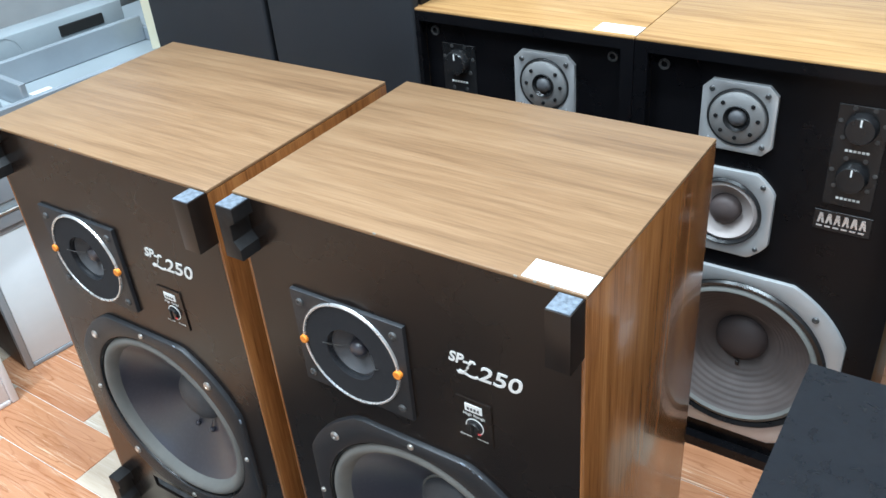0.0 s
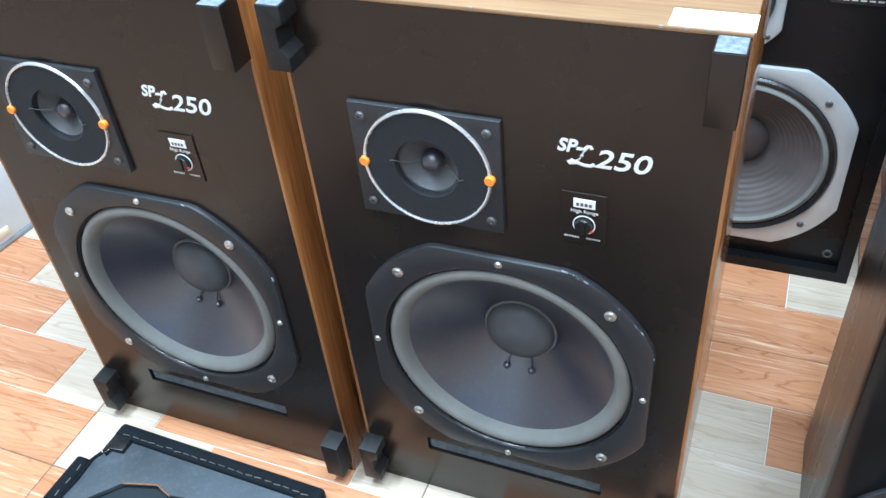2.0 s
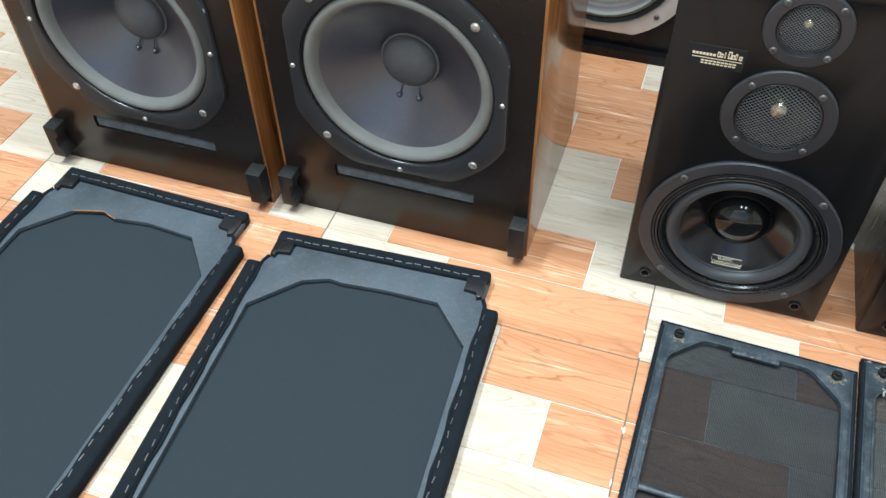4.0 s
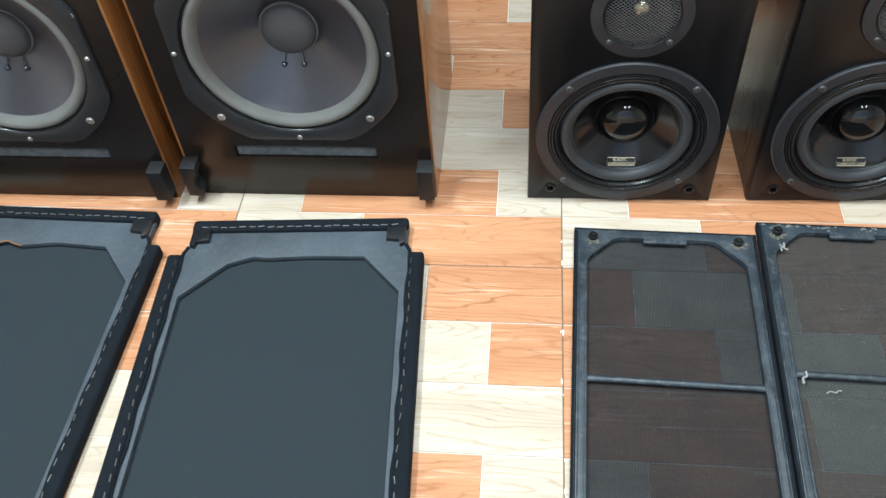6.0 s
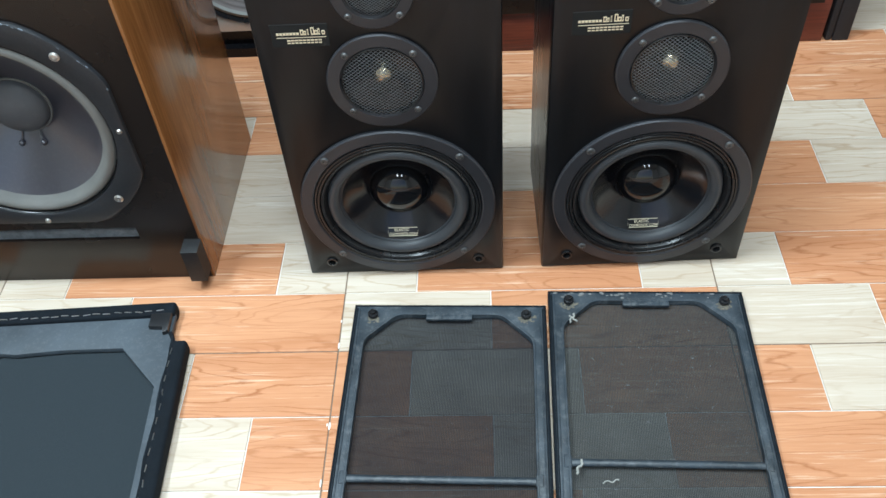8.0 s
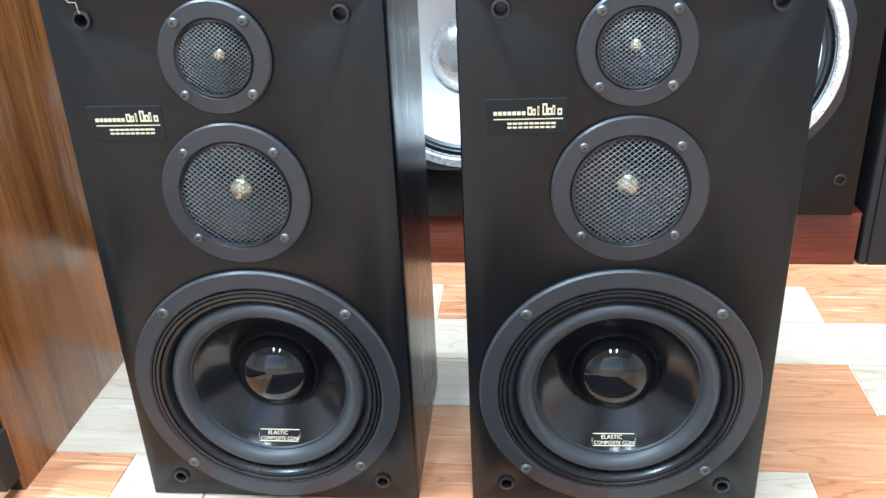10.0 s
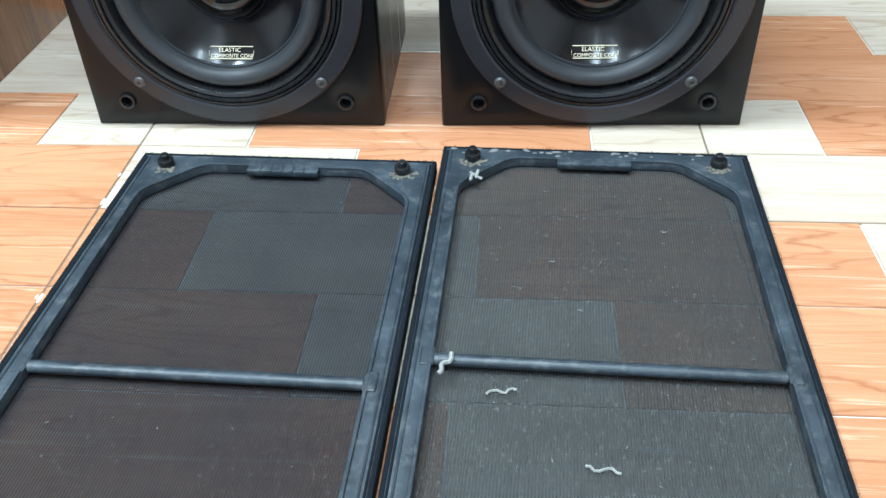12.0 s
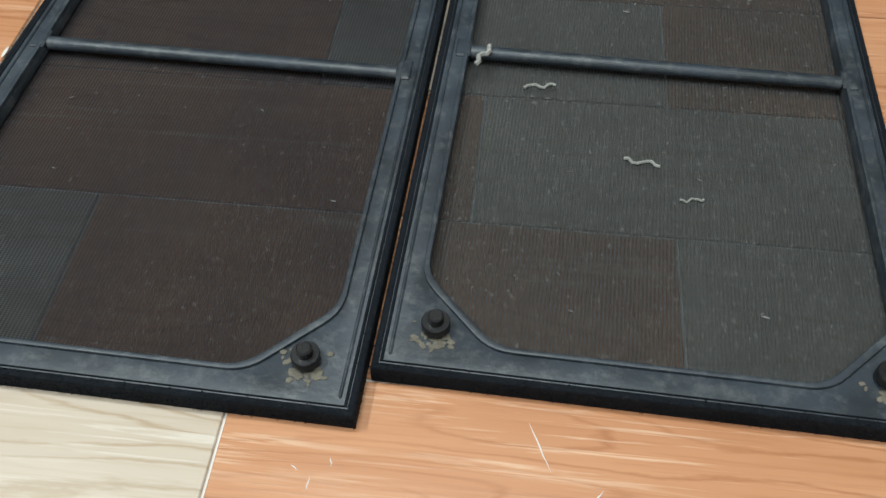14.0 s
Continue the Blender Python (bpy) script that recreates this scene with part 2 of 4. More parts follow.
FOAM = surface("grey port foam", (0.1, 0.11, 0.12), 0.95, var=0.4, big=120, fine=800, relief=0.8)
HOLLOW = surface("dark hollow", (0.006, 0.006, 0.006), 0.9, relief=0)
PAPER = surface("white paper", (0.84, 0.84, 0.82), 0.7, var=0.04, relief=0.03)
GREY_RING = surface("grey satin ring", (0.036, 0.037, 0.043), 0.36, 0.35, var=0.08, fine=700, relief=0.06)
RUBBER = surface("black rubber", (0.012, 0.012, 0.013), 0.28, var=0.2, relief=0.03)
RUBBER_GREY = surface("grey rubber roll", (0.036, 0.039, 0.044), 0.45, var=0.12, relief=0.04)
GLOSS_CONE = surface("glossy black cone", (0.006, 0.006, 0.008), 0.2, var=0.2, big=30, relief=0.03)
GLOSS_CAP = surface("polished black dome", (0.005, 0.005, 0.006), 0.06, var=0.1, relief=0)
WIRE = surface("grey wire mesh", (0.15, 0.153, 0.16), 0.42, 0.7, var=0.1, relief=0)
GOLD = surface("champagne dome", (0.72, 0.64, 0.46), 0.25, 1.0, var=0.1, relief=0)
SILVER_CASTING = surface("silver cast frame", (0.55, 0.56, 0.57), 0.38, 0.55, var=0.08, fine=500, relief=0.08)
GREY_SCREEN = surface("grey perforated screen", (0.28, 0.28, 0.28), 0.5, 0.5, var=0.12, fine=900, relief=0.5)
PALE_CONE = surface("pale paper cone", (0.42, 0.37, 0.355), 0.6, var=0.1, big=20, relief=0.15)
BROWN_CONE = surface("brown-grey paper cone", (0.105, 0.085, 0.08), 0.7, var=0.2, big=14, relief=0.2)
BROWN_CAP = surface("brown dust cap", (0.07, 0.052, 0.05), 0.7, var=0.15, relief=0.2)
WHITE_CONE = surface("white cone", (0.75, 0.77, 0.78), 0.5, var=0.05, relief=0.1)
BOARD = surface("dusty black hardboard", (0.040, 0.050, 0.061), 0.6, var=0.3, big=14, fine=500, relief=0.2, dust=0.1)
WRAP = surface("black cloth wrap", (0.007, 0.0095, 0.013), 0.8, var=0.3, big=40, fine=1100, relief=0.9, dust=0.025)
MOULDING = surface("blue-black moulded plastic", (0.022, 0.030, 0.0385), 0.46, var=0.35, big=30, fine=220, relief=0.25, dust=0.2)
RAW_BOARD = surface("raw brown hardboard", (0.22, 0.11, 0.05), 0.9, var=0.35, big=120, relief=0.8)
LINT = surface("grey lint", (0.17, 0.17, 0.165), 0.9, var=0.2, relief=0)
GLUE = surface("dried pale glue", (0.27, 0.265, 0.24), 0.7, var=0.2, big=200, relief=0.5)
TAN_GLUE = surface("brown dried glue", (0.12, 0.105, 0.08), 0.8, var=0.45, big=160, relief=0.8)
DENSE_CLOTH = cloth("dense black cloth", (0.0215, 0.0275, 0.032), 0.985, 2600.0, 0.35, 0.03)
CLEAR_CLOTH = cloth("thin black cloth", (0.0158, 0.0150, 0.0174), 0.775, 660.0, 1.1, 0.25)
DUSTY_CLOTH = cloth("dusty thin black cloth", (0.0305, 0.0302, 0.0304), 0.775, 660.0, 1.25, 0.5)
GREY_CLOTH = surface("pale grey cloth", (0.74, 0.77, 0.79), 0.85, var=0.07, big=5, fine=700, relief=0.2)
WHITE_CLOTH = surface("off-white cloth", (0.80, 0.77, 0.77), 0.85, var=0.05, big=5, fine=700, relief=0.2)
SILVER_PAINT = surface("silver grey enamel", (0.33, 0.37, 0.41), 0.34, 0.3, var=0.1, big=6, relief=0.04)
GREY_PLASTIC = surface("pale grey plastic", (0.30, 0.34, 0.365), 0.4, var=0.08, relief=0.05)
CREAM = surface("cream card", (0.8, 0.74, 0.55), 0.7, var=0.06)
WALL_PAINT = surface("white wall paint", (0.72, 0.72, 0.7), 0.8, var=0.05, big=2, relief=0.1)
DARK_PANEL = surface("charcoal cloth", (0.009, 0.010, 0.0135), 0.7, var=0.15, big=8, fine=900, relief=0.3)
DARK_WOOD = surface("dark brown veneer", (0.06, 0.026, 0.014), 0.45, var=0.3, big=20)

for dull, level in ((WRAP, 0.12), (ASH_Z, 0.32), (BLACK_BAFFLE, 0.25), (BAFFLE, 0.45), (RUBBER_BLOCK, 0.3), (PAPER_CONE, 1.0)):
    dull.node_tree.nodes["Principled BSDF"].inputs["Specular IOR Level"].default_value = level
for worn in (PAPER_CONE, BAFFLE):
    worn.node_tree.nodes["Principled BSDF"].inputs["Coat Roughness"].default_value = 0.32


# ---- shapes ----
def finish(bm, name, mat, parent=None, label="", smooth=True, angle=32):
    me = bpy.data.meshes.new(name)
    bmesh.ops.recalc_face_normals(bm, faces=bm.faces)
    bm.to_mesh(me)
    bm.free()
    me.materials.append(mat)
    if smooth:
        me.shade_smooth()
        me.set_sharp_from_angle(angle=radians(angle))
    ob = new(name, me)
    ob.parent = parent
    if label:
        ob["label"] = label
    return ob


def part(name, bm, mat, parent, label="", smooth=True, angle=32):
    return finish(bm, name, mat, parent, label, smooth, angle)


def empty(name, m, label, category, group="", kind=""):
    ob = new(name)
    ob.empty_display_size = 0.05
    ob.matrix_world = m
    return tagged(ob, label, category, group, kind)


def box(x0, x1, y0, y1, z0, z1, bevel=0.0, segments=2, bm=None):
    own = bmesh.new()
    bmesh.ops.create_cube(own, size=1, matrix=Matrix.LocRotScale(((x0 + x1) / 2, (y0 + y1) / 2, (z0 + z1) / 2), None, (x1 - x0, y1 - y0, z1 - z0)))
    if bevel:
        bmesh.ops.bevel(own, geom=own.edges, offset=bevel, segments=segments, affect="EDGES", profile=0.5)
    return join(bm, own)


def join(bm, own):
    if bm is None:
        return own
    me = bpy.data.meshes.new("joined")
    own.to_mesh(me)
    own.free()
    bm.from_mesh(me)
    bpy.data.meshes.remove(me)
    return bm


def turned(profile, x=0.0, z=0.0, y=0.0, steps=64, bm=None, axis="y"):
    """A turned form about the axis that points out of a front: profile of (radius, how far behind the front)."""
    own, rings = bmesh.new(), []
    for r, d in profile:
        if r <= 1e-6:
            c = (x, y + d, z) if axis == "y" else (x, z, y - d)
            rings.append([own.verts.new(c)])
            continue
        ring = []
        for k in range(steps):
            a = 2 * math.pi * k / steps
            u, v = x + r * math.cos(a), z + r * math.sin(a)
            ring.append(own.verts.new((u, y + d, v) if axis == "y" else (u, v, y - d)))
        rings.append(ring)
    for p, q in zip(rings, rings[1:]):
        for k in range(steps):
            n = (k + 1) % steps
            if len(p) == 1 and len(q) > 1:
                own.faces.new((p[0], q[k], q[n]))
            elif len(q) == 1 and len(p) > 1:
                own.faces.new((p[k], q[0], p[n]))
            elif len(p) > 1:
                own.faces.new((p[k], q[k], q[n], p[n]))
    return join(bm, own)


def circle(x, z, r, steps=64):
    return [(x + r * math.cos(2 * math.pi * k / steps), z + r * math.sin(2 * math.pi * k / steps)) for k in range(steps)]


def flat(outline, z, bm=None):
    """One single skin lying level."""
    own = bmesh.new()
    own.faces.new([own.verts.new((u, v, z)) for u, v in outline])
    return join(bm, own)


def rectangle(u0, u1, v0, v1):
    return [(u0, v0), (u1, v0), (u1, v1), (u0, v1)]


def cut_corners(u0, u1, v0, v1, c):
    return [(u0 + c, v0), (u1 - c, v0), (u1, v0 + c), (u1, v1 - c), (u1 - c, v1), (u0 + c, v1), (u0, v1 - c), (u0, v0 + c)]


def clipped_circle(x, z, r, flat, steps=96):
    return [(x + max(-flat, min(flat, u)), z + max(-flat, min(flat, v))) for u, v in circle(0, 0, r, steps)]


def sheet(outline, holes, thick, plane="front", at=0.0, bevel=0.0, bm=None):
    """A plate with holes. front: in x and z, from y = at back by thick; floor: in x and y, from z = at up by thick."""
    own = bmesh.new()
    for loop in (outline, *holes):
        vs = [own.verts.new((u, at, v) if plane == "front" else (u, v, at)) for u, v in loop]
        for k in range(len(vs)):
            own.edges.new((vs[k], vs[(k + 1) % len(vs)]))
    bmesh.ops.triangle_fill(own, use_beauty=True, use_dissolve=False, edges=own.edges[:], normal=(0, -1, 0) if plane == "front" else (0, 0, 1))
    made = bmesh.ops.extrude_face_region(own, geom=own.faces[:])
    move = (0, thick, 0) if plane == "front" else (0, 0, thick)
    bmesh.ops.translate(own, vec=move, verts=[v for v in made["geom"] if isinstance(v, bmesh.types.BMVert)])
    bmesh.ops.recalc_face_normals(own, faces=own.faces)
    if bevel:
        front = at if plane == "front" else at + thick
        axis = 1 if plane == "front" else 2
        rim = [e for e in own.edges if all(abs(v.co[axis] - front) < 1e-6 for v in e.verts) and len(e.link_faces) == 2
               and abs(e.link_faces[0].normal.dot(e.link_faces[1].normal)) < 0.5]
        bmesh.ops.bevel(own, geom=rim, offset=bevel, segments=2, affect="EDGES", profile=0.5)
    return join(bm, own)


def lettering(body, size, m, mat, parent, name="lettering", shear=0.0, label="", width=1.0, bold=0.0):
    """Raised letters; m carries the text's own x and y onto the thing."""
    cu = bpy.data.curves.new(name, "FONT")
    cu.body, cu.size, cu.extrude, cu.shear, cu.resolution_u, cu.offset = body, size, size * 0.012, shear, 3, bold
    ob = bpy.data.objects.new(name, cu)
    scene.collection.objects.link(ob)
    me = bpy.data.meshes.new_from_object(ob.evaluated_get(bpy.context.evaluated_depsgraph_get()))
    bpy.data.objects.remove(ob)
    bpy.data.curves.remove(cu)
    me.transform(m @ Matrix.Diagonal((width, 1, 1, 1)))
    me.materials.append(mat)
    out = new(name, me)
    out.parent = parent
    if label:
        out["label"] = label
    return out


def on_front(x, z, y=0.0):
    """Lays a text's plane on an upright front that faces -y."""
    return Matrix.Translation((x, y, z)) @ Matrix.Rotation(radians(90), 4, "X")


def rod(points, r, steps=8, bm=None):
    """A thin round bar along points."""
    own, rings = bmesh.new(), []
    pts = [Vector(p) for p in points]
    for k, p in enumerate(pts):
        way = (pts[min(k + 1, len(pts) - 1)] - pts[max(k - 1, 0)]).normalized()
        side = way.cross((0, 0, 1) if abs(way.z) < 0.9 else (1, 0, 0)).normalized()
        up = side.cross(way)
        rings.append([own.verts.new(p + r * (math.cos(2 * math.pi * i / steps) * side + math.sin(2 * math.pi * i / steps) * up)) for i in range(steps)])
    for a, b in zip(rings, rings[1:]):
        for i in range(steps):
            own.faces.new((a[i], a[(i + 1) % steps], b[(i + 1) % steps], b[i]))
    own.faces.new(rings[0])
    own.faces.new(rings[-1][::-1])
    return join(bm, own)


def screw_head(x, z, r, y, mat, parent, name="screw", high=0.0025):
    """A pan-head screw with a cross slot."""
    bm = turned([(r, 0.001), (r, -high * 0.4), (r * 0.75, -high * 0.9), (r * 0.3, -high), (r * 0.22, -high * 0.5), (0, -high * 0.4)], x, z, y, 14)
    return part(name, bm, mat, parent)


# ---- room ----
def wall(name, x0, x1, y0, y1, z0, z1, mat=WALL_PAINT):
    return tagged(finish(box(x0, x1, y0, y1, z0, z1), name, mat, smooth=False), "plain white painted shop wall", "wall", kind="structure")


wall("wall_north", -3.2, 3.2, 2.6, 2.75, 0, 2.9)
wall("wall_west", -3.35, -3.2, -3.6, 2.75, 0, 2.9)
wall("wall_east", 3.2, 3.35, -3.6, 2.75, 0, 2.9)
wall("wall_south_1", -3.2, -1.2, -3.75, -3.6, 0, 2.9)
wall("wall_south_2", 1.8, 3.2, -3.75, -3.6, 0, 2.9)
wall("wall_south_3", -1.2, 1.8, -3.75, -3.6, 2.6, 2.9)
tagged(finish(box(-3.35, 3.35, -3.75, 2.75, 2.9, 3.0), "ceiling", WALL_PAINT, smooth=False), "plain white shop ceiling", "ceiling", kind="structure")
floor = tagged(finish(box(-3.35, 3.35, -3.75, 2.75, -0.12, -0.0016), "floor", GROUT, smooth=False),
               "wood-print ceramic floor in brown and cream strips", "floor", kind="structure")


# ---- walnut three-corner speakers ----
SW, SH, SD = 0.188, 0.658, 0.295


def paper_woofer(parent, x, z):
    """A 30 cm woofer: clipped black casting, grey cloth roll, dark paper cone and dust cap."""
    w = part("woofer_frame", sheet(clipped_circle(x, z, 0.164, 0.149), [circle(x, z, 0.1313, 96)], 0.007, at=-0.006, bevel=0.003), FRAME_BLACK, parent, "black clipped-round cast frame", angle=40)
    part("inner_ring", turned([(0.1315, -0.003), (0.1308, -0.0045), (0.1298, -0.003), (0.129, 0.003), (0.1288, 0.012)], x, z, 0, 96), RUBBER, w)
    part("surround", turned([(0.1290, 0.001), (0.1275, -0.0022), (0.1247, -0.0045), (0.1205, -0.005), (0.1160, -0.0025), (0.1126, 0.003), (0.1106, 0.009)], x, z, 0, 96), SURROUND, w, "grey cloth roll surround", angle=60)
    cone = [(0.1112, 0.008)] + [(0.1112 - 0.0742 * k / 12, 0.008 + 0.046 * (k / 12) ** 0.86) for k in range(1, 13)]
    part("cone", turned(cone, x, z, 0, 96), PAPER_CONE, w, "dark grey dusty paper cone", angle=60)
    chips = bmesh.new()
    for k in range(22):
        a, r = radians(random.uniform(22, 72)), 0.1625 + random.uniform(-0.002, 0.0004)
        u, v = min(r * math.cos(a), 0.148), min(r * math.sin(a), 0.148)
        bmesh.ops.create_icosphere(chips, subdivisions=1, radius=random.uniform(0.0007, 0.0017), matrix=Matrix.Translation((x + u, -0.0045, z + v)) @ Matrix.Rotation(-a, 4, "Y") @ Matrix.Diagonal((0.6, 0.9, random.uniform(1, 3), 1)))
    part("worn_edge", chips, CUT_END, w, "pale chips along the frame's edge", angle=180)["kind"] = "stuff"
    cap = [(0.0381, 0.0535), (0.0372, 0.0495)] + [(0.0372 * math.cos(a), 0.0495 - 0.017 * math.sin(a)) for a in [radians(90 * k / 9) for k in range(1, 10)]]
    part("dust_cap", turned(cap, x, z, 0, 64), CAP, w, "dark grey domed dust cap", angle=60)
    part("cap_flange", turned([(0.0404, 0.0522), (0.0398, 0.0505), (0.0379, 0.0508), (0.0372, 0.0525)], x, z, 0, 64), SURROUND, w, "pale glued rim round the cap", angle=60)
    for s in (-1, 1):
        bm = bmesh.new()
        bmesh.ops.create_uvsphere(bm, u_segments=10, v_segments=7, radius=0.0042, matrix=Matrix.Translation((x + s * 0.014, 0.0425, z - 0.052)))
        part("lead_bump", bm, PAPER_CONE, w)
        part("lead_wire", rod([(x + s * 0.014, 0.040, z - 0.052), (x + s * 0.0125, 0.0445, z - 0.046), (x + s * 0.011, 0.05, z - 0.039)], 0.0009, 6), PAPER_CONE, w)
        for t in (-1, 1):
            screw_head(x + s * 0.1055, z + t * 0.1065, 0.0058, -0.006, STEEL, w, "bolt", 0.0028)
        screw_head(x + s * 0.142, z + 0.001, 0.0035, -0.006, STEEL, w)
        screw_head(x, z + s * 0.1425, 0.0038, -0.006, STEEL, w)
    return w


def cone_tweeter(parent, x, z):
    t = part("tweeter_plate", sheet(rectangle(x - 0.069, x + 0.069, z - 0.0585, z + 0.0585), [circle(x, z, 0.029, 48)], 0.005, at=-0.0045, bevel=0.0012), FRAME_BLACK, parent, "square black tweeter plate")
    part("rim", turned([(0.0602, -0.0042), (0.0596, -0.0068), (0.0583, -0.0072), (0.0572, -0.0064), (0.0568, -0.0042)], x, z, 0, 96), CHROME, t, "thin silver rim, lightly chipped")
    part("felt_disc", turned([(0.0568, -0.0045), (0.0565, -0.0058), (0.03, -0.0056), (0.029, -0.004), (0.029, 0.002)], x, z, 0, 64), FELT, t, "black felt disc")
    part("cone", turned([(0.0292, 0.001), (0.0265, 0.0005), (0.024, 0.004), (0.0105, 0.013)], x, z, 0, 48), CAP, t, "small grey paper cone", angle=50)
    part("dust_cap", turned([(0.0108, 0.013), (0.0102, 0.007), (0.0085, 0.003), (0.005, 0.0005), (0, -0.0003)], x, z, 0, 32), PAPER_CONE, t, angle=60)
    for s in (-1, 1):
        part("lead_wire", rod([(x + s * 0.0345, -0.0062, z - 0.004 * s), (x + s * 0.031, -0.0068, z - 0.0055 * s), (x + s * 0.026, -0.004, z - 0.003 * s), (x + s * 0.018, 0.003, z - 0.001), (x + s * 0.0105, 0.008, z)], 0.0006, 6), DARK_STEEL, t)
        bm = turned([(0.0047, -0.004), (0.0047, -0.0085), (0.004, -0.0092), (0, -0.0092)], x + s * 0.0588, z, 0, 24)
        part("marker_stud", bm, ORANGE, t, "round orange plastic stud")
        for u in (-1, 1):
            screw_head(x + s * 0.0575, z + u * 0.0455, 0.0046, -0.0045, DARK_STEEL, t)
    return t


def corner_block(parent, side, z0, z1, worn, gnawed):
    """One of the plastic blocks that hold the grille: slanted end, notched inner edge."""
    xo, xi, ym = side * (SW - 0.001), side * (SW - 0.0235), -0.025
    inner = xi + side * 0.007
    h = z1 - z0
    prof = [(xo, z0), (xi, z0), (xi, z0 + h * 0.22), (inner, z0 + h * 0.36), (inner, z0 + h * 0.66), (xi, z0 + h * 0.74), (xi, z1), (xo, z1)]
    if not gnawed:
        prof = [(xo, z0), (xi, z0), (xi, z1), (xo, z1)]
    if side < 0:
        prof = prof[::-1]
    bm = sheet(prof, [], 0.0255, at=ym, bevel=0.0012)
    b = part("grille_block", bm, BAFFLE if side > 0 and z0 > 0.3 else RUBBER_BLOCK, parent, "black plastic grille block")
    if worn:
        part("scuffed_end", box(min(xo, xi) + 0.001, max(xo, xi) - 0.001, ym + 0.001, -0.0015, z1, z1 + 0.0012, 0.0004, 1), CUT_END, b, "scuffed bluish sawn end")
    return b


def walnut_speaker(m, label, worn):
    s = empty("walnut_speaker", m, label, "loudspeaker", "pair of walnut speakers")
    t = 0.004
    cab = part("cabinet", box(-SW + t, SW - t, 0.075, SD - 0.001, 0.0015, SH - t), DARK_WOOD, s, smooth=False)
    part("top_panel", box(-SW, SW, 0, SD, SH - t, SH, 0.0012), WALNUT_X, s, "walnut veneer top, grain running across")
    part("side_panel", box(-SW, -SW + t, 0.0005, SD, 0, SH - t, 0.0008), WALNUT_Z, s, "walnut veneer side")
    part("side_panel", box(SW - t, SW, 0.0005, SD, 0, SH - t, 0.0008), WALNUT_Z, s, "walnut veneer side")
    wz, tx, tz = 0.267, -0.062, 0.505
    port = rectangle(-0.104, 0.106, 0.079, 0.101)
    b = part("baffle", sheet(rectangle(-SW + t, SW - t, 0.0, SH - t), [circle(0, wz, 0.1305, 96), circle(tx, tz, 0.0295, 48), port], 0.019, at=0.0005), BAFFLE, s, "brown-black lacquered front board", angle=20)
    part("port_foam", box(-0.1035, 0.1055, 0.004, 0.019, 0.0785, 0.0965, 0.002, 1), FOAM, s, "grey foam in the slot port")
    paper_woofer(s, 0, wz)
    cone_tweeter(s, tx, tz)
    lettering("SP-", 0.0165, on_front(0.053, 0.5425, 0.0), WHITE_INK, s, "model_lettering", 0.25, "white painted model lettering", 0.95, 0.0005)
    swash = rod([(0.0815, 0, 0.5470), (0.0805, 0, 0.5492), (0.0780, 0, 0.5490), (0.0755, 0, 0.5455), (0.0735, 0, 0.5400), (0.0710, 0, 0.5350), (0.0675, 0, 0.5318), (0.0635, 0, 0.5312), (0.0622, 0, 0.5330),
                 (0.0650, 0, 0.5345), (0.0700, 0, 0.5325), (0.0760, 0, 0.5308), (0.0810, 0, 0.5310), (0.0840, 0, 0.5330)], 0.0016, 8)
    swash.transform(Matrix.Diagonal((1, 0.25, 1, 1)))
    part("model_lettering", swash, WHITE_INK, s)
    lettering("250", 0.0245, on_front(0.0835, 0.5310, 0.0), WHITE_INK, s, "model_lettering", 0.22, width=1.2, bold=0.0003)
    p = part("control_plate", box(0.0575, 0.0965, -0.0012, 0.001, 0.4495, 0.5035, 0.0005, 1), BAFFLE, s, "small black tone-control plate")
    part("maker_mark", box(0.068, 0.0865, -0.0018, -0.001, 0.4885, 0.4975), PAPER, p, "plain white maker's mark")
    for k in range(4):
        part("mark_stroke", box(0.0705 + 0.0036 * k, 0.0728 + 0.0036 * k, -0.0021, -0.0017, 0.4905, 0.4935), DARK_STEEL, p)
    lettering("High Range", 0.0052, on_front(0.0655, 0.4828, -0.0014), WHITE_INK, p, "scale_lettering")
    ring = turned([(0.0098, -0.0012), (0.0098, -0.0018), (0.0088, -0.0018), (0.0088, -0.0012)], 0.0775, 0.4705, 0, 40)
    part("scale_ring", ring, WHITE_INK, p)
    part("knob", turned([(0.0078, -0.001), (0.0076, -0.005), (0.0068, -0.006), (0, -0.006)], 0.0775, 0.4705, 0, 32), RUBBER, p, "black slotted knob")
    part("knob_bar", box(0.0762, 0.0788, -0.0072, -0.0055, 0.4635, 0.4775, 0.0004, 1), RUBBER_BLOCK, p)
    part("red_mark", box(0.0838, 0.0868, -0.0065, -0.0058, 0.4675, 0.4688), RED_INK, p)
    lettering("decrease", 0.0037, on_front(0.0603, 0.4552, -0.0014), WHITE_INK, p, "scale_lettering")
    lettering("increase", 0.0037, on_front(0.0795, 0.4552, -0.0014), WHITE_INK, p, "scale_lettering")
    for k in range(4):
        x0 = random.uniform(-SW + 0.03, SW - 0.03)
        part("edge_chip", box(x0, x0 + random.uniform(0.0015, 0.004), -0.0003, 0.0008, SH - 0.0018, SH + 0.0002, 0.0002, 1), GLUE, s, "pale chip in the veneer edge")
    for side in (-1, 1):
        corner_block(s, side, SH - 0.061, SH - 0.003, worn, side < 0)
        corner_block(s, side, 0.019, 0.077, False, side < 0)
    return s


walnut_speaker(pose(-0.1032, 0, 0), "walnut veneer speaker with scuffed corner blocks and price slip", True)
walnut_speaker(pose(-0.5025, -0.011, 0), "walnut veneer speaker with brown-black front, grille removed", True)


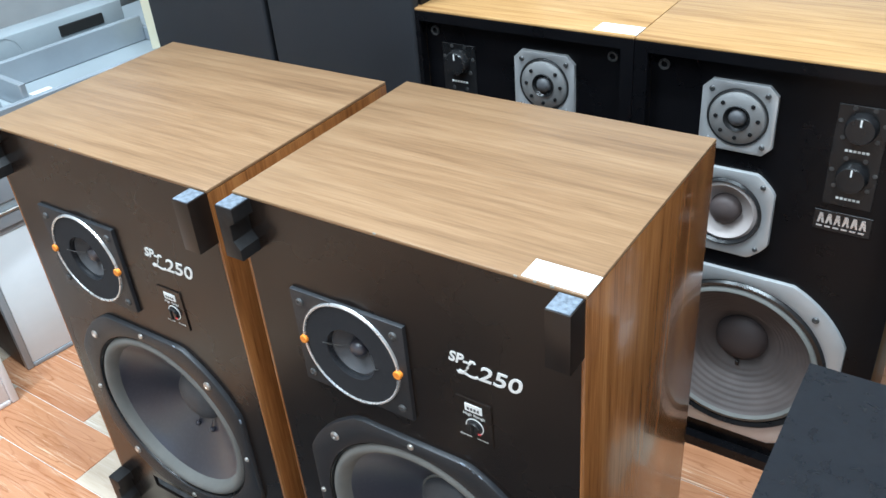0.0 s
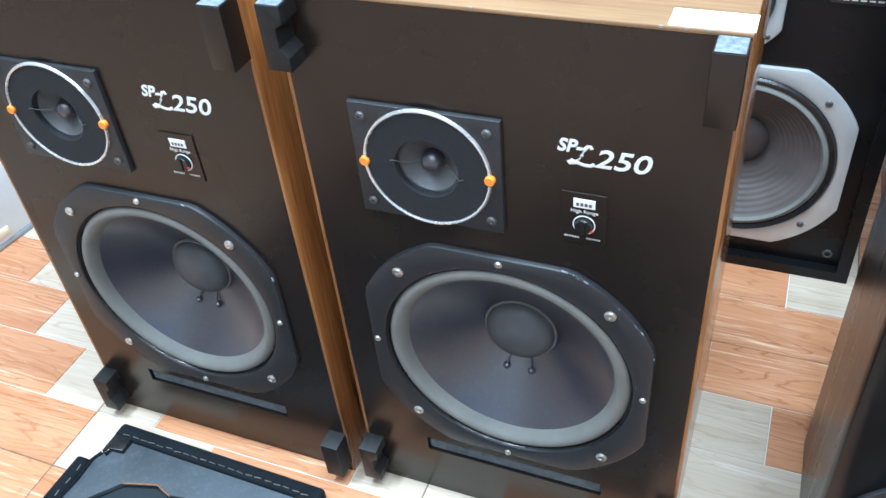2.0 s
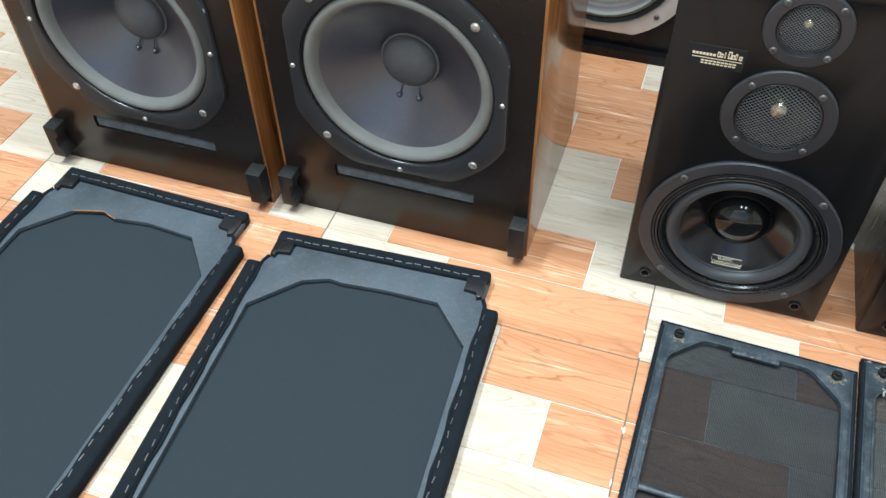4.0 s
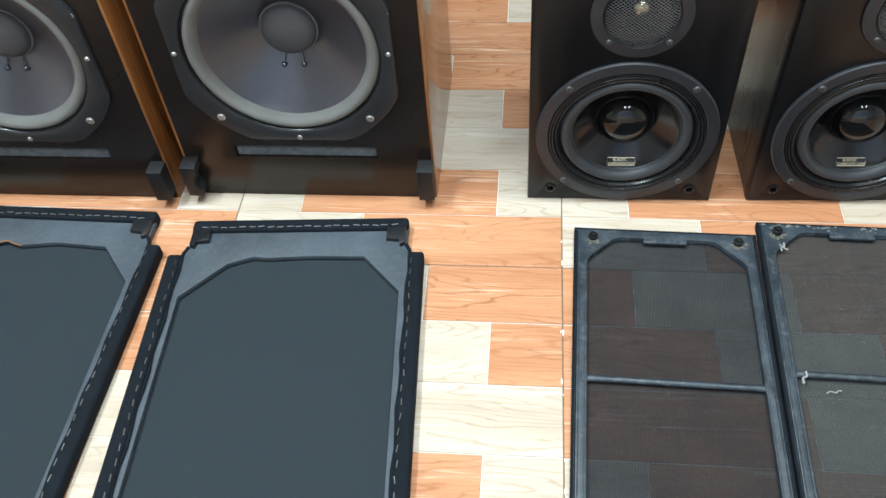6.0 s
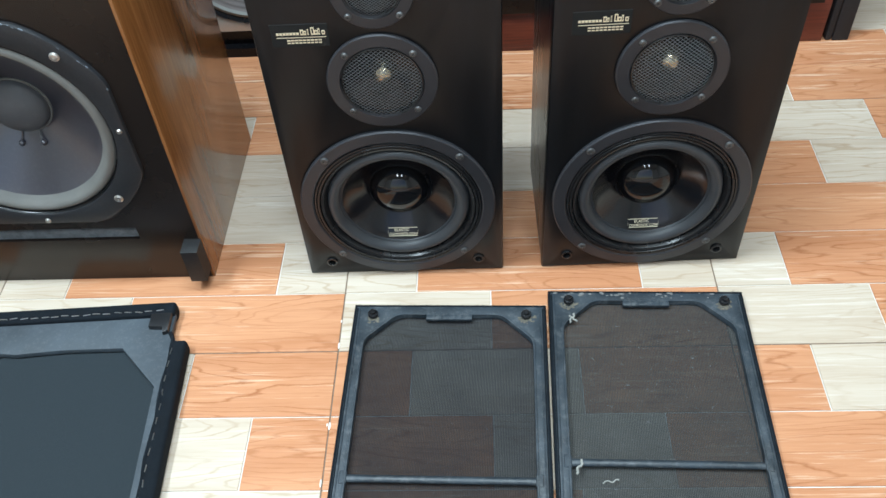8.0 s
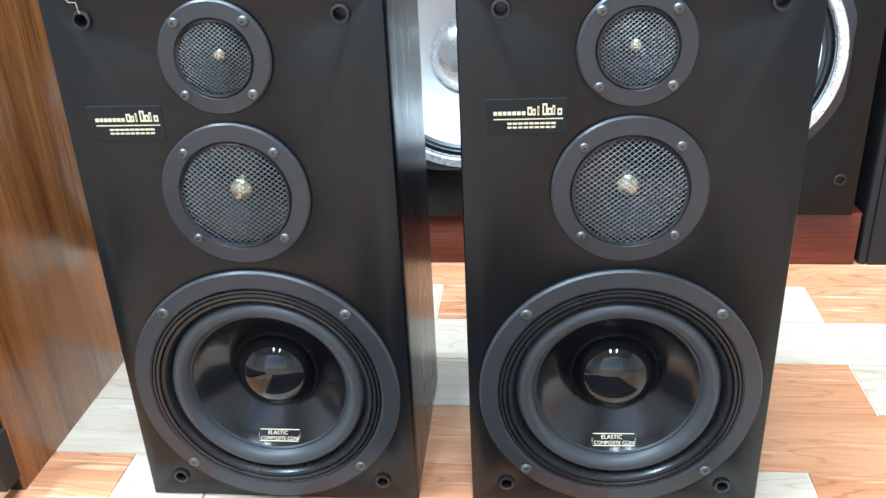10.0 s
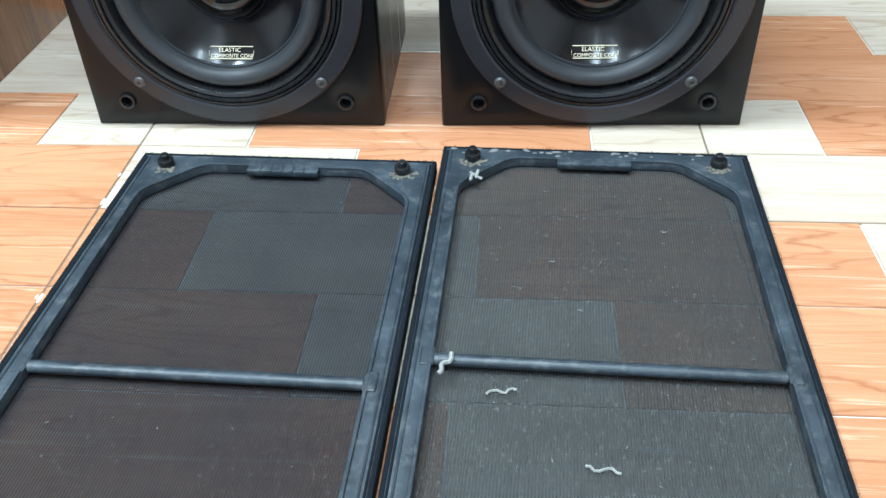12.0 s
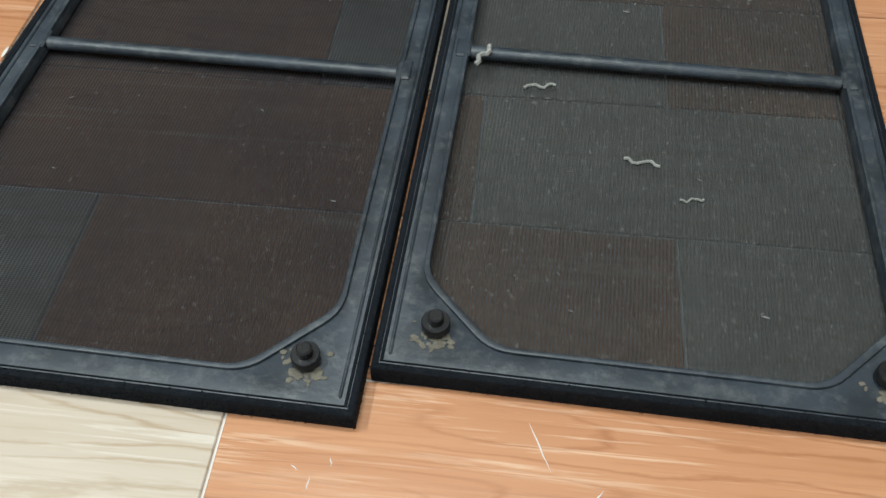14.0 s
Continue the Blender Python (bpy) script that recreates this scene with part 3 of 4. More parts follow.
# ---- black ash speakers ----
PW, PH, PD = 0.133, 0.489, 0.208


def mesh_driver(parent, name, x, z, r, mesh_r, sx, sz, gold, step):
    """A round plate with a wire-mesh guard over a small cone."""
    plate = part(name, turned([(r, 0.001), (r, -0.0025), (r - 0.0015, -0.004), (mesh_r + 0.002, -0.0045), (mesh_r + 0.0008, -0.0035), (mesh_r, 0.004), (mesh_r, 0.012)], x, z, 0, 72), GREY_RING, parent, "dark grey round driver plate", angle=25)
    part("guard_rim", turned([(mesh_r + 0.0008, -0.003), (mesh_r, -0.005), (mesh_r - 0.0015, -0.0042), (mesh_r - 0.0015, -0.001)], x, z, 0, 64), RUBBER, plate)
    part("cone", turned([(mesh_r, 0.002), (mesh_r * 0.86, 0.0015), (mesh_r * 0.36, 0.016), (mesh_r * 0.3, 0.016)], x, z, 0, 48), GLOSS_CONE, plate, angle=60)
    part("dome", turned([(mesh_r * 0.3, 0.016), (mesh_r * 0.25, 0.010), (mesh_r * 0.15, 0.006), (0, 0.0045)], x, z, 0, 32), GOLD if gold else CAP, plate, "small brassy dome", angle=60)
    bm = bmesh.new()
    for a in (radians(38), radians(-38)):
        u, v = Vector((math.cos(a), math.sin(a))), Vector((-math.sin(a), math.cos(a)))
        n = int(mesh_r / step)
        for k in range(-n, n + 1):
            d = k * step
            half = math.sqrt(max(0, (mesh_r - 0.001) ** 2 - d * d))
            if half < 0.004:
                continue
            pts = []
            for e in (-1, -0.5, 0, 0.5, 1):
                q = v * d + u * half * e
                bulge = 0.0035 * (1 - (q.length / mesh_r) ** 2)
                pts.append((x + q.x, -0.003 - bulge, z + q.y))
            rod(pts, step * 0.1, 4, bm)
    part("wire_guard", bm, WIRE, plate, "grey diamond wire guard", smooth=False)["kind"] = "stuff"
    for s in (-1, 1):
        for t in (-1, 1):
            screw_head(x + s * sx, z + t * sz, 0.0042, -0.004, DARK_STEEL, plate)
    return plate


def ash_speaker(m, label):
    s = empty("black_ash_speaker", m, label, "loudspeaker", "pair of black ash speakers")
    wz, mz, tz = 0.129, 0.322, 0.435
    holes = [circle(0, wz, 0.112, 72), circle(0, mz, 0.0475, 48), circle(0, tz, 0.0325, 48)]
    holes += [circle(a, b, 0.0046, 20) for a in (-0.1, 0.1) for b in (0.0245, 0.466)]
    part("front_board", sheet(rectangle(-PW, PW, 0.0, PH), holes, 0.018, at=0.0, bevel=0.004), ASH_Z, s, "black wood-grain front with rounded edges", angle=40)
    part("cabinet", sheet(rectangle(-PW + 0.0005, PW - 0.0005, 0.0005, PH - 0.0005), [rectangle(-PW + 0.015, PW - 0.015, 0.0155, PH - 0.0155)], PD - 0.018, at=0.018), ASH_LIT, s, "black wood-grain vinyl cabinet", smooth=False)
    part("back_panel", box(-PW + 0.0152, PW - 0.0152, PD - 0.02, PD - 0.002, 0.0157, PH - 0.0157), HOLLOW, s, smooth=False)
    for a in (-0.1, 0.1):
        for b in (0.0245, 0.466):
            part("grille_socket", turned([(0.0076, 0.0005), (0.0072, -0.0018), (0.0052, -0.0022), (0.0044, 0), (0.0044, 0.012), (0, 0.012)], a, b, 0, 24), RUBBER, s, "black grille peg socket", angle=40)
    mesh_driver(s, "midrange", 0, mz, 0.062, 0.0455, 0.037, 0.0375, True, 0.0034)
    mesh_driver(s, "tweeter", 0, tz, 0.0445, 0.0295, 0.027, 0.028, True, 0.0026)
    ring = part("woofer_ring", turned([(0.1235, 0.001), (0.1235, -0.003), (0.1218, -0.0048), (0.1085, -0.0052), (0.1065, -0.004), (0.106, 0.001)], 0, wz, 0, 96), GREY_RING, s, "satin grey woofer ring", angle=25)
    part("ring_lip", turned([(0.1062, -0.002), (0.1052, -0.0052), (0.1035, -0.0052), (0.1028, -0.003), (0.1018, -0.0058), (0.0995, -0.0056), (0.0985, -0.0022), (0.0975, -0.0045), (0.0945, -0.0035), (0.0915, 0.002), (0.0895, 0.007)], 0, wz, 0, 96), RUBBER, ring, "glossy stepped black lip", angle=40)
    part("surround", turned([(0.0905, 0.006), (0.0893, 0.001), (0.0865, -0.0025), (0.0828, -0.0035), (0.0788, -0.002), (0.0755, 0.002), (0.0738, 0.0065)], 0, wz, 0, 96), RUBBER_GREY, ring, "grey-black rubber roll", angle=60)
    part("cone_edge", turned([(0.0742, 0.0055), (0.0728, 0.0052), (0.0718, 0.0075)], 0, wz, 0, 96), RUBBER_GREY, ring, angle=60)
    cone = [(0.0722, 0.007)] + [(0.0722 - 0.0322 * k / 10, 0.007 + 0.0255 * (k / 10) ** 0.85) for k in range(1, 11)]
    part("cone", turned(cone, 0, wz, 0, 96), GLOSS_CONE, ring, "glossy black moulded cone", angle=60)
    part("cap_seat", turned([(0.0408, 0.0318), (0.0395, 0.0298), (0.0375, 0.0315)], 0, wz, 0, 64), RUBBER, ring)
    cap = [(0.0382, 0.033), (0.0376, 0.0305)] + [(0.0374 * math.cos(a), 0.0305 - 0.0235 * math.sin(a)) for a in [radians(90 * k / 10) for k in range(1, 11)]]
    part("dome", turned(cap, 0, wz, 0, 64), GLOSS_CAP, ring, "polished black dome", angle=60)
    for a in (-1, 1):
        for b in (-1, 1):
            screw_head(a * 0.0815, wz + b * 0.0825, 0.0052, -0.005, DARK_STEEL, ring)
    # Printed mark on the lower part of the cone.
    tilt = Matrix.Translation((0, 0.0135, wz - 0.0632)) @ Matrix.Rotation(radians(90 - 40), 4, "X")
    rim = sheet(rectangle(-0.0205, 0.0205, -0.0058, 0.0058), [rectangle(-0.0198, 0.0198, -0.0051, 0.0051)], 0.0004, "floor", 0.0)
    rim.transform(tilt)
    part("cone_mark", rim, GOLD_INK, ring, "thin gold frame round the cone lettering", smooth=False)
    lettering("ELASTIC", 0.0054, tilt @ Matrix.Translation((-0.0115, 0.0006, 0.0002)), GOLD_INK, ring, "cone_lettering")
    lettering("COMPOSITE CONE", 0.0046, tilt @ Matrix.Translation((-0.0186, -0.0044, 0.0002)), GOLD_INK, ring, "cone_lettering")
    plate = part("name_plate", box(-0.1125, -0.0505, -0.0008, 0.0005, 0.3705, 0.3985, 0.0003, 1), HOLLOW, s, "black name plate with gold marks")
    for k in range(7):
        x0 = -0.1065 + 0.0036 * k
        part("plate_mark", box(x0, x0 + 0.0028, -0.0012, -0.0006, 0.3858, 0.3886), GOLD_INK, plate)
    for k, (w, h) in enumerate(((0.0042, 0.0065), (0.003, 0.005), (0.0016, 0.007), (0.0045, 0.009), (0.0042, 0.0055), (0.0024, 0.0075), (0.0042, 0.005))):
        x0 = -0.0805 + 0.0038 * k
        part("plate_mark", sheet(rectangle(x0, x0 + w * 0.82, 0.3855, 0.3855 + h), [rectangle(x0 + w * 0.22, x0 + w * 0.6, 0.3869, 0.3841 + h)], 0.0006, at=-0.0012), GOLD_INK, plate, smooth=False)
    part("plate_line", box(-0.1065, -0.0535, -0.0012, -0.0006, 0.3822, 0.3829), GOLD_INK, plate)
    for k in range(9):
        part("plate_bar", box(-0.096 + 0.0042 * k, -0.0925 + 0.0042 * k, -0.0012, -0.0006, 0.3783, 0.3798), GOLD_INK, plate)
        part("plate_bar", box(-0.096 + 0.0042 * k, -0.0928 + 0.0042 * k, -0.0012, -0.0006, 0.3752, 0.3766), GOLD_INK, plate)
    return s


ash_speaker(pose(0.353, 0.002, 0, 0, 0, 0.4), "black ash bookshelf speaker with a white price slip on top")
ash_speaker(pose(0.6715, 0.008, 0, 0, 0, 1.6), "black ash bookshelf speaker with bare wire-guarded drivers")


# ---- grilles on the floor ----
def cloth_grille(m, label, torn):
    """Large cloth grille lying on its face: hardboard back, stapled cloth rolls, octagonal opening."""
    g = empty("cloth_grille", m, label, "speaker grille", "pair of cloth grilles")
    L, hw, rw = 0.61, 0.159, 0.184
    opening = [(-0.146, -0.555), (0.146, -0.555), (0.156, -0.5), (0.152, -0.128), (0.099, -0.066)]
    opening += ([(0.02, -0.062), (-0.03, -0.07), (-0.055, -0.061), (-0.1, -0.075)] if torn else [(0.02, -0.064), (-0.04, -0.067), (-0.06, -0.064), (-0.096, -0.077)]) + [(-0.154, -0.135), (-0.156, -0.5)]
    part("back_board", sheet([(-hw, 0), (-hw, -0.052), (-rw + 0.012, -0.062), (-rw + 0.012, -L), (rw - 0.012, -L), (rw - 0.012, -0.062), (hw, -0.052), (hw, 0)][::-1], [opening], 0.007, "floor", 0.008, 0.001), BOARD, g, "dusty black hardboard back", angle=30)
    part("cloth", flat([(-rw + 0.01, -L + 0.005), (rw - 0.01, -L + 0.005), (rw - 0.01, -0.064), (hw - 0.003, -0.05), (hw - 0.003, -0.003), (-hw + 0.003, -0.003), (-hw + 0.003, -0.05), (-rw + 0.01, -0.064)], 0.0055), DENSE_CLOTH, g, "dense black speaker cloth", smooth=False)
    part("cloth_roll", box(-hw, hw, -0.019, 0.003, 0.0, 0.022, 0.005, 3), WRAP, g, "black cloth rolled over the top edge")
    part("cloth_roll", box(-rw, rw, -L - 0.004, -L + 0.02, 0.0, 0.022, 0.005, 3), WRAP, g)
    for s in (-1, 1):
        part("side_roll", box(min(s * rw, s * (rw - 0.021)), max(s * rw, s * (rw - 0.021)), -L, -0.062, 0.0, 0.022, 0.005, 3), WRAP, g, "black cloth rolled over the side rail")
        part("loose_edge", rod([(s * (rw - 0.021) + 0.0015 * math.sin(k * 1.9), -0.066 - k * 0.0272, 0.0165) for k in range(20)], 0.0022, 6), WRAP, g)
        part("corner_clip", sheet([(s * (hw - 0.003), -0.017), (s * (hw - 0.003), -0.046), (s * (hw - 0.010), -0.049), (s * (hw - 0.012), -0.040), (s * (hw - 0.030), -0.038), (s * (hw - 0.030), -0.017)][:: (1 if s < 0 else -1)], [], 0.0075, "floor", 0.015, 0.0012), RUBBER, g, "glossy black corner clip")
        part("clip_strap", rod([(s * (hw - 0.001), -0.046, 0.016), (s * (hw + 0.004), -0.056, 0.015), (s * (rw - 0.02), -0.066, 0.017)], 0.0028, 6), WRAP, g)
    if torn:
        part("torn_edge", rod([(-0.105, -0.0765, 0.0135), (-0.08, -0.069, 0.0138), (-0.055, -0.0622, 0.0142), (-0.042, -0.0668, 0.0138), (-0.03, -0.0702, 0.0135)], 0.0012, 6), RAW_BOARD, g, "raw brown torn edge of the board")
    staple = None
    spots = [(-hw + 0.02 + k * 0.0139, -0.0135, 0) for k in range(21)]
    spots += [(s * (rw - 0.0165), -0.08 - k * 0.0205, 90) for s in (-1, 1) for k in range(25)]
    for x, y, turn in spots:
        if staple is None:
            staple = part("staple", rod([(-0.0046, 0, -0.001), (-0.0046, 0, 0.0006), (0.0046, 0, 0.0006), (0.0046, 0, -0.001)], 0.0006, 5), STEEL, g)
            ob = staple
        else:
            ob = new("staple", staple.data)
            ob.parent = g
        ob.matrix_basis = pose(x + random.uniform(-0.001, 0.001), y + random.uniform(-0.001, 0.001), 0.0222 if turn == 0 else 0.0215, 0, 0, turn + random.uniform(-9, 9))
    return g


cloth_grille(pose(-0.109, -0.071, 0, 0, 0, 2.8), "black cloth speaker grille lying face down, stapled edges", False)
cloth_grille(pose(-0.488, -0.058, 0, 0, 0, -1.3), "black cloth speaker grille lying face down, torn board edge", True)


def opening_line(w, top, bottom, c, cb, r=0.010):
    """The opening of a moulded frame: cut corners with their bends swept round."""
    raw = [(w - cb, bottom), (w, bottom + cb), (w, top - c), (w - c, top), (-w + c, top), (-w, top - c), (-w, bottom + cb), (-w + cb, bottom)]
    pts = []
    for k, p in enumerate(raw):
        p, a, b = Vector(p), Vector(raw[k - 1]), Vector(raw[(k + 1) % 8])
        a, b = p + (a - p).normalized() * r, p + (b - p).normalized() * r
        for t in (0.0, 0.2, 0.4, 0.6, 0.8, 1.0):
            q = a * (1 - t) ** 2 + p * 2 * t * (1 - t) + b * t * t
            pts.append((q.x, q.y))
    return pts


def moulded_grille(m, label, fabric, dirty):
    """Plastic-framed grille lying on its face: lipped frame, crossbar, four pegs, thin cloth."""
    g = empty("moulded_grille", m, label, "speaker grille", "pair of moulded grilles")
    W, L = 0.1255, 0.472
    line = opening_line(W - 0.0178, -0.0170, -L + 0.0178, 0.040, 0.036)
    part("frame", sheet(rectangle(-W + 0.002, W - 0.002, -L + 0.002, -0.002), [line], 0.0085, "floor", 0.005, 0.0012), MOULDING, g, "blue-black moulded plastic frame")
    lip = opening_line(W - 0.0152, -0.0145, -L + 0.0152, 0.040, 0.036)
    part("inner_lip", sheet(lip, [line], 0.0020, "floor", 0.0136, 0.0007), MOULDING, g)
    part("cloth_edge", sheet(rectangle(-W, W, -L, 0), [rectangle(-W + 0.0038, W - 0.0038, -L + 0.0038, -0.0038)], 0.0142, "floor", 0.0, 0.0018), WRAP, g, "black cloth folded over the rim", angle=60)
    seam = part("edge_seam", rod([(-W + 0.0044, -0.006, 0.0136), (-W + 0.0044, -L + 0.0044, 0.0136), (W - 0.0044, -L + 0.0044, 0.0136), (W - 0.0044, -0.006, 0.0136)], 0.0009, 6), WRAP, g)
    for x0, x1, y0, y1 in ((-W + 0.0068, -W + 0.0084, -L + 0.008, -0.008), (W - 0.0084, W - 0.0068, -L + 0.008, -0.008)):
        part("rib", box(x0, x1, y0, y1, 0.013, 0.0148, 0.0006, 1), MOULDING, g)
    fuzz_v, fuzz_f = [], []
    for k in range(2600):
        along, side = random.random(), random.choice((0, 1, 2, 2, 3))
        x, y = ((-W, -L * along), (W, -L * along), (W * (2 * along - 1), -L), (W * (2 * along - 1), 0))[side]
        ox, oy = ((-1, 0), (1, 0), (0, -1), (0, 1))[side]
        z, reach = random.uniform(0.0005, 0.0140), random.uniform(0.0004, 0.0014)
        inset = 0.0 if z < 0.011 else random.uniform(0, 0.0036)
        p = Vector((x - ox * inset, y - oy * inset, z if not inset else 0.0140))
        q = Vector((oy, ox, 0)) * 0.00035
        tip = p + Vector((ox * reach, oy * reach, random.uniform(-0.0006, 0.001))) + q * random.uniform(-3, 3)
        n = len(fuzz_v)
        fuzz_v += [p - q, p + q, p + Vector((0, 0, 0.0006)), tip]
        fuzz_f += [(n, n + 1, n + 3), (n + 1, n + 2, n + 3), (n + 2, n, n + 3)]
    fuzz = bpy.data.meshes.new("fuzz")
    fuzz.from_pydata(fuzz_v, [], fuzz_f)
    fuzz.materials.append(WRAP)
    pile = new("fuzz", fuzz)
    pile.parent, pile["kind"], pile["label"] = g, "stuff", "short black cloth pile along the rim"
    part("cloth", flat(rectangle(-W + 0.006, W - 0.006, -L + 0.006, -0.006), 0.0036), fabric, g, "thin see-through black speaker cloth", smooth=False)
    bar = part("crossbar", rod([(-W + 0.019, -0.2500, 0.0105), (0, -0.2500, 0.0105), (W - 0.019, -0.2500, 0.0105)], 0.0046, 12), MOULDING, g, "round plastic crossbar")
    part("hand_tab", box(-0.03, 0.03, -0.0245, -0.014, 0.008, 0.0150, 0.0014, 2), MOULDING, g)
    for k in range(5):
        part("tab_rib", box(-0.02 + k * 0.009, -0.0175 + k * 0.009, -0.0245, -0.0145, 0.0149, 0.0158, 0.0003, 1), MOULDING, g)
    for sx in (-1, 1):
        part("bar_seat", box(sx * (W - 0.0145) - 0.0045, sx * (W - 0.0145) + 0.0045, -0.2580, -0.2420, 0.0130, 0.0152, 0.001, 1), MOULDING, g)
        for y in (-0.0185, -L + 0.0245):
            x = sx * 0.0995
            p = part("peg", turned([(0.0066, -0.0005), (0.0066, 0.003), (0.0058, 0.006)], x, y, 0.0146, 24, axis="z"), MOULDING, g, "round push-in grille peg")
            bm = turned([(0.0064, 0.004), (0.0066, -0.0012), (0.0062, -0.0019), (0.0037, -0.0019), (0.0035, -0.0068), (0.0028, -0.0078), (0, -0.0078)], x, y, 0.0146 + 0.005, 24, axis="z")
            part("peg_tip", bm, RUBBER, p)
            gl = bmesh.new()
            for k in range(34):
                a, r = random.gauss(-1.57, 0.75), random.uniform(0.005, 0.0125)
                turn = Matrix.Rotation(a + random.gauss(0, 1.3), 4, "Z") @ Matrix.Diagonal((random.uniform(1.2, 2.0), 1, random.uniform(0.4, 0.8), 1))
                bmesh.ops.create_icosphere(gl, subdivisions=1, radius=random.uniform(0.0007, 0.0018), matrix=Matrix.Translation((x + r * math.cos(a), y + r * math.sin(a), 0.0137)) @ turn)
            part("glue", gl, TAN_GLUE, p, "ragged crust of dried brown glue", angle=30)["kind"] = "stuff"
    if dirty:
        bits = bmesh.new()
        for k in range(34):
            x, y = random.uniform(-W + 0.006, W - 0.006), -0.003 - abs(random.gauss(0, 0.006))
            bmesh.ops.create_icosphere(bits, subdivisions=1, radius=random.uniform(0.0008, 0.002), matrix=Matrix.Translation((x, y, 0.0140)) @ Matrix.Diagonal((random.uniform(1, 3), 1, 0.45, 1)))
        part("glue_residue", bits, LINT, g, "crust of pale glue along the top rim", angle=180)["kind"] = "stuff"
    return g


FLAT = Matrix.Diagonal((1, 1, 0.8, 1))
G1 = pose(0.4140, -0.0675, 0, 0, 0, -1.6) @ FLAT
G2 = pose(0.6692, -0.0505, 0, 0, 0, -1.75) @ FLAT
moulded_grille(G1, "moulded speaker grille lying face down, clean thin cloth", CLEAR_CLOTH, False)
moulded_grille(G2, "moulded speaker grille lying face down, dusty and glue-marked", DUSTY_CLOTH, True)


def glue_thread(x, y, turn, size, label, z=0.0032):
    """A crinkled thread of dried glue or lint lying on cloth."""
    pts = [(size * (k / 8 - 0.5), 0.08 * size * math.sin(k * 1.3 + x * 40), 0.001 + 0.0006 * math.sin(k * 2.3)) for k in range(9)]
    ob = finish(rod(pts, size * (0.036 if z < 0.01 else 0.07) + 0.0002, 6), "glue_thread", GLUE, None)
    ob.matrix_world = pose(x, y, z, 0, 0, turn)
    return tagged(ob, label, "glue scrap", "glue scraps on the grille")


for x, y, turn, size in ((0.597, -0.3185, 8, 0.019), (0.654, -0.374, -4, 0.0195), (0.679, -0.3985, 12, 0.0125)):
    glue_thread(x, y, turn, size, "crinkled thread of pale dried glue on cloth")
glue_thread(0.5625, -0.3055, 62, 0.019, "thick strand of pale glue beside the crossbar", 0.0125)
glue_thread(0.5715, -0.0945, 60, 0.016, "thick strand of pale glue near the peg", 0.0120)
glue_thread(0.5730, -0.0950, -48, 0.013, "thick strand of pale glue near the peg", 0.0120)


def lint(name, m, count, w, l, label):
    bm = bmesh.new()
    for k in range(count):
        x, y, s = random.uniform(-w, w), -random.uniform(0.05, l), random.uniform(0.0002, 0.0006) * (1 if random.random() < 0.9 else 1.7)
        a = random.uniform(0, 3.14)
        bmesh.ops.create_icosphere(bm, subdivisions=1, radius=s, matrix=pose(x, y, 0.0044, 0, 0, math.degrees(a)) @ Matrix.Diagonal((random.uniform(1, 4), 0.7, 0.5, 1)))
    ob = finish(bm, name, LINT)
    ob.matrix_world = m
    return tagged(ob, label, "lint", kind="stuff")


lint("lint", G2, 170, 0.1, 0.43, "specks of pale lint on the dusty cloth")
lint("lint", G1, 36, 0.1, 0.43, "few specks of pale lint on thin cloth")


def price_slip(x, y, z, w, d, turn, label):
    bm = box(-w / 2, w / 2, -d / 2, d / 2, 0.0, 0.0006)
    ob = finish(bm, "price_slip", PAPER, smooth=False)
    ob.matrix_world = pose(x, y, z, 0, 0, turn)
    return tagged(ob, label, "label", "price slips")


price_slip(0.0565, 0.0145, SH, 0.058, 0.026, 0, "blank white paper slip on walnut top")
price_slip(0.455, 0.019, PH + 0.0002, 0.056, 0.025, 0.4, "blank white paper slip on black top")
price_slip(-0.128, 0.546, 0.660, 0.06, 0.03, 0, "blank white paper slip on oak top")


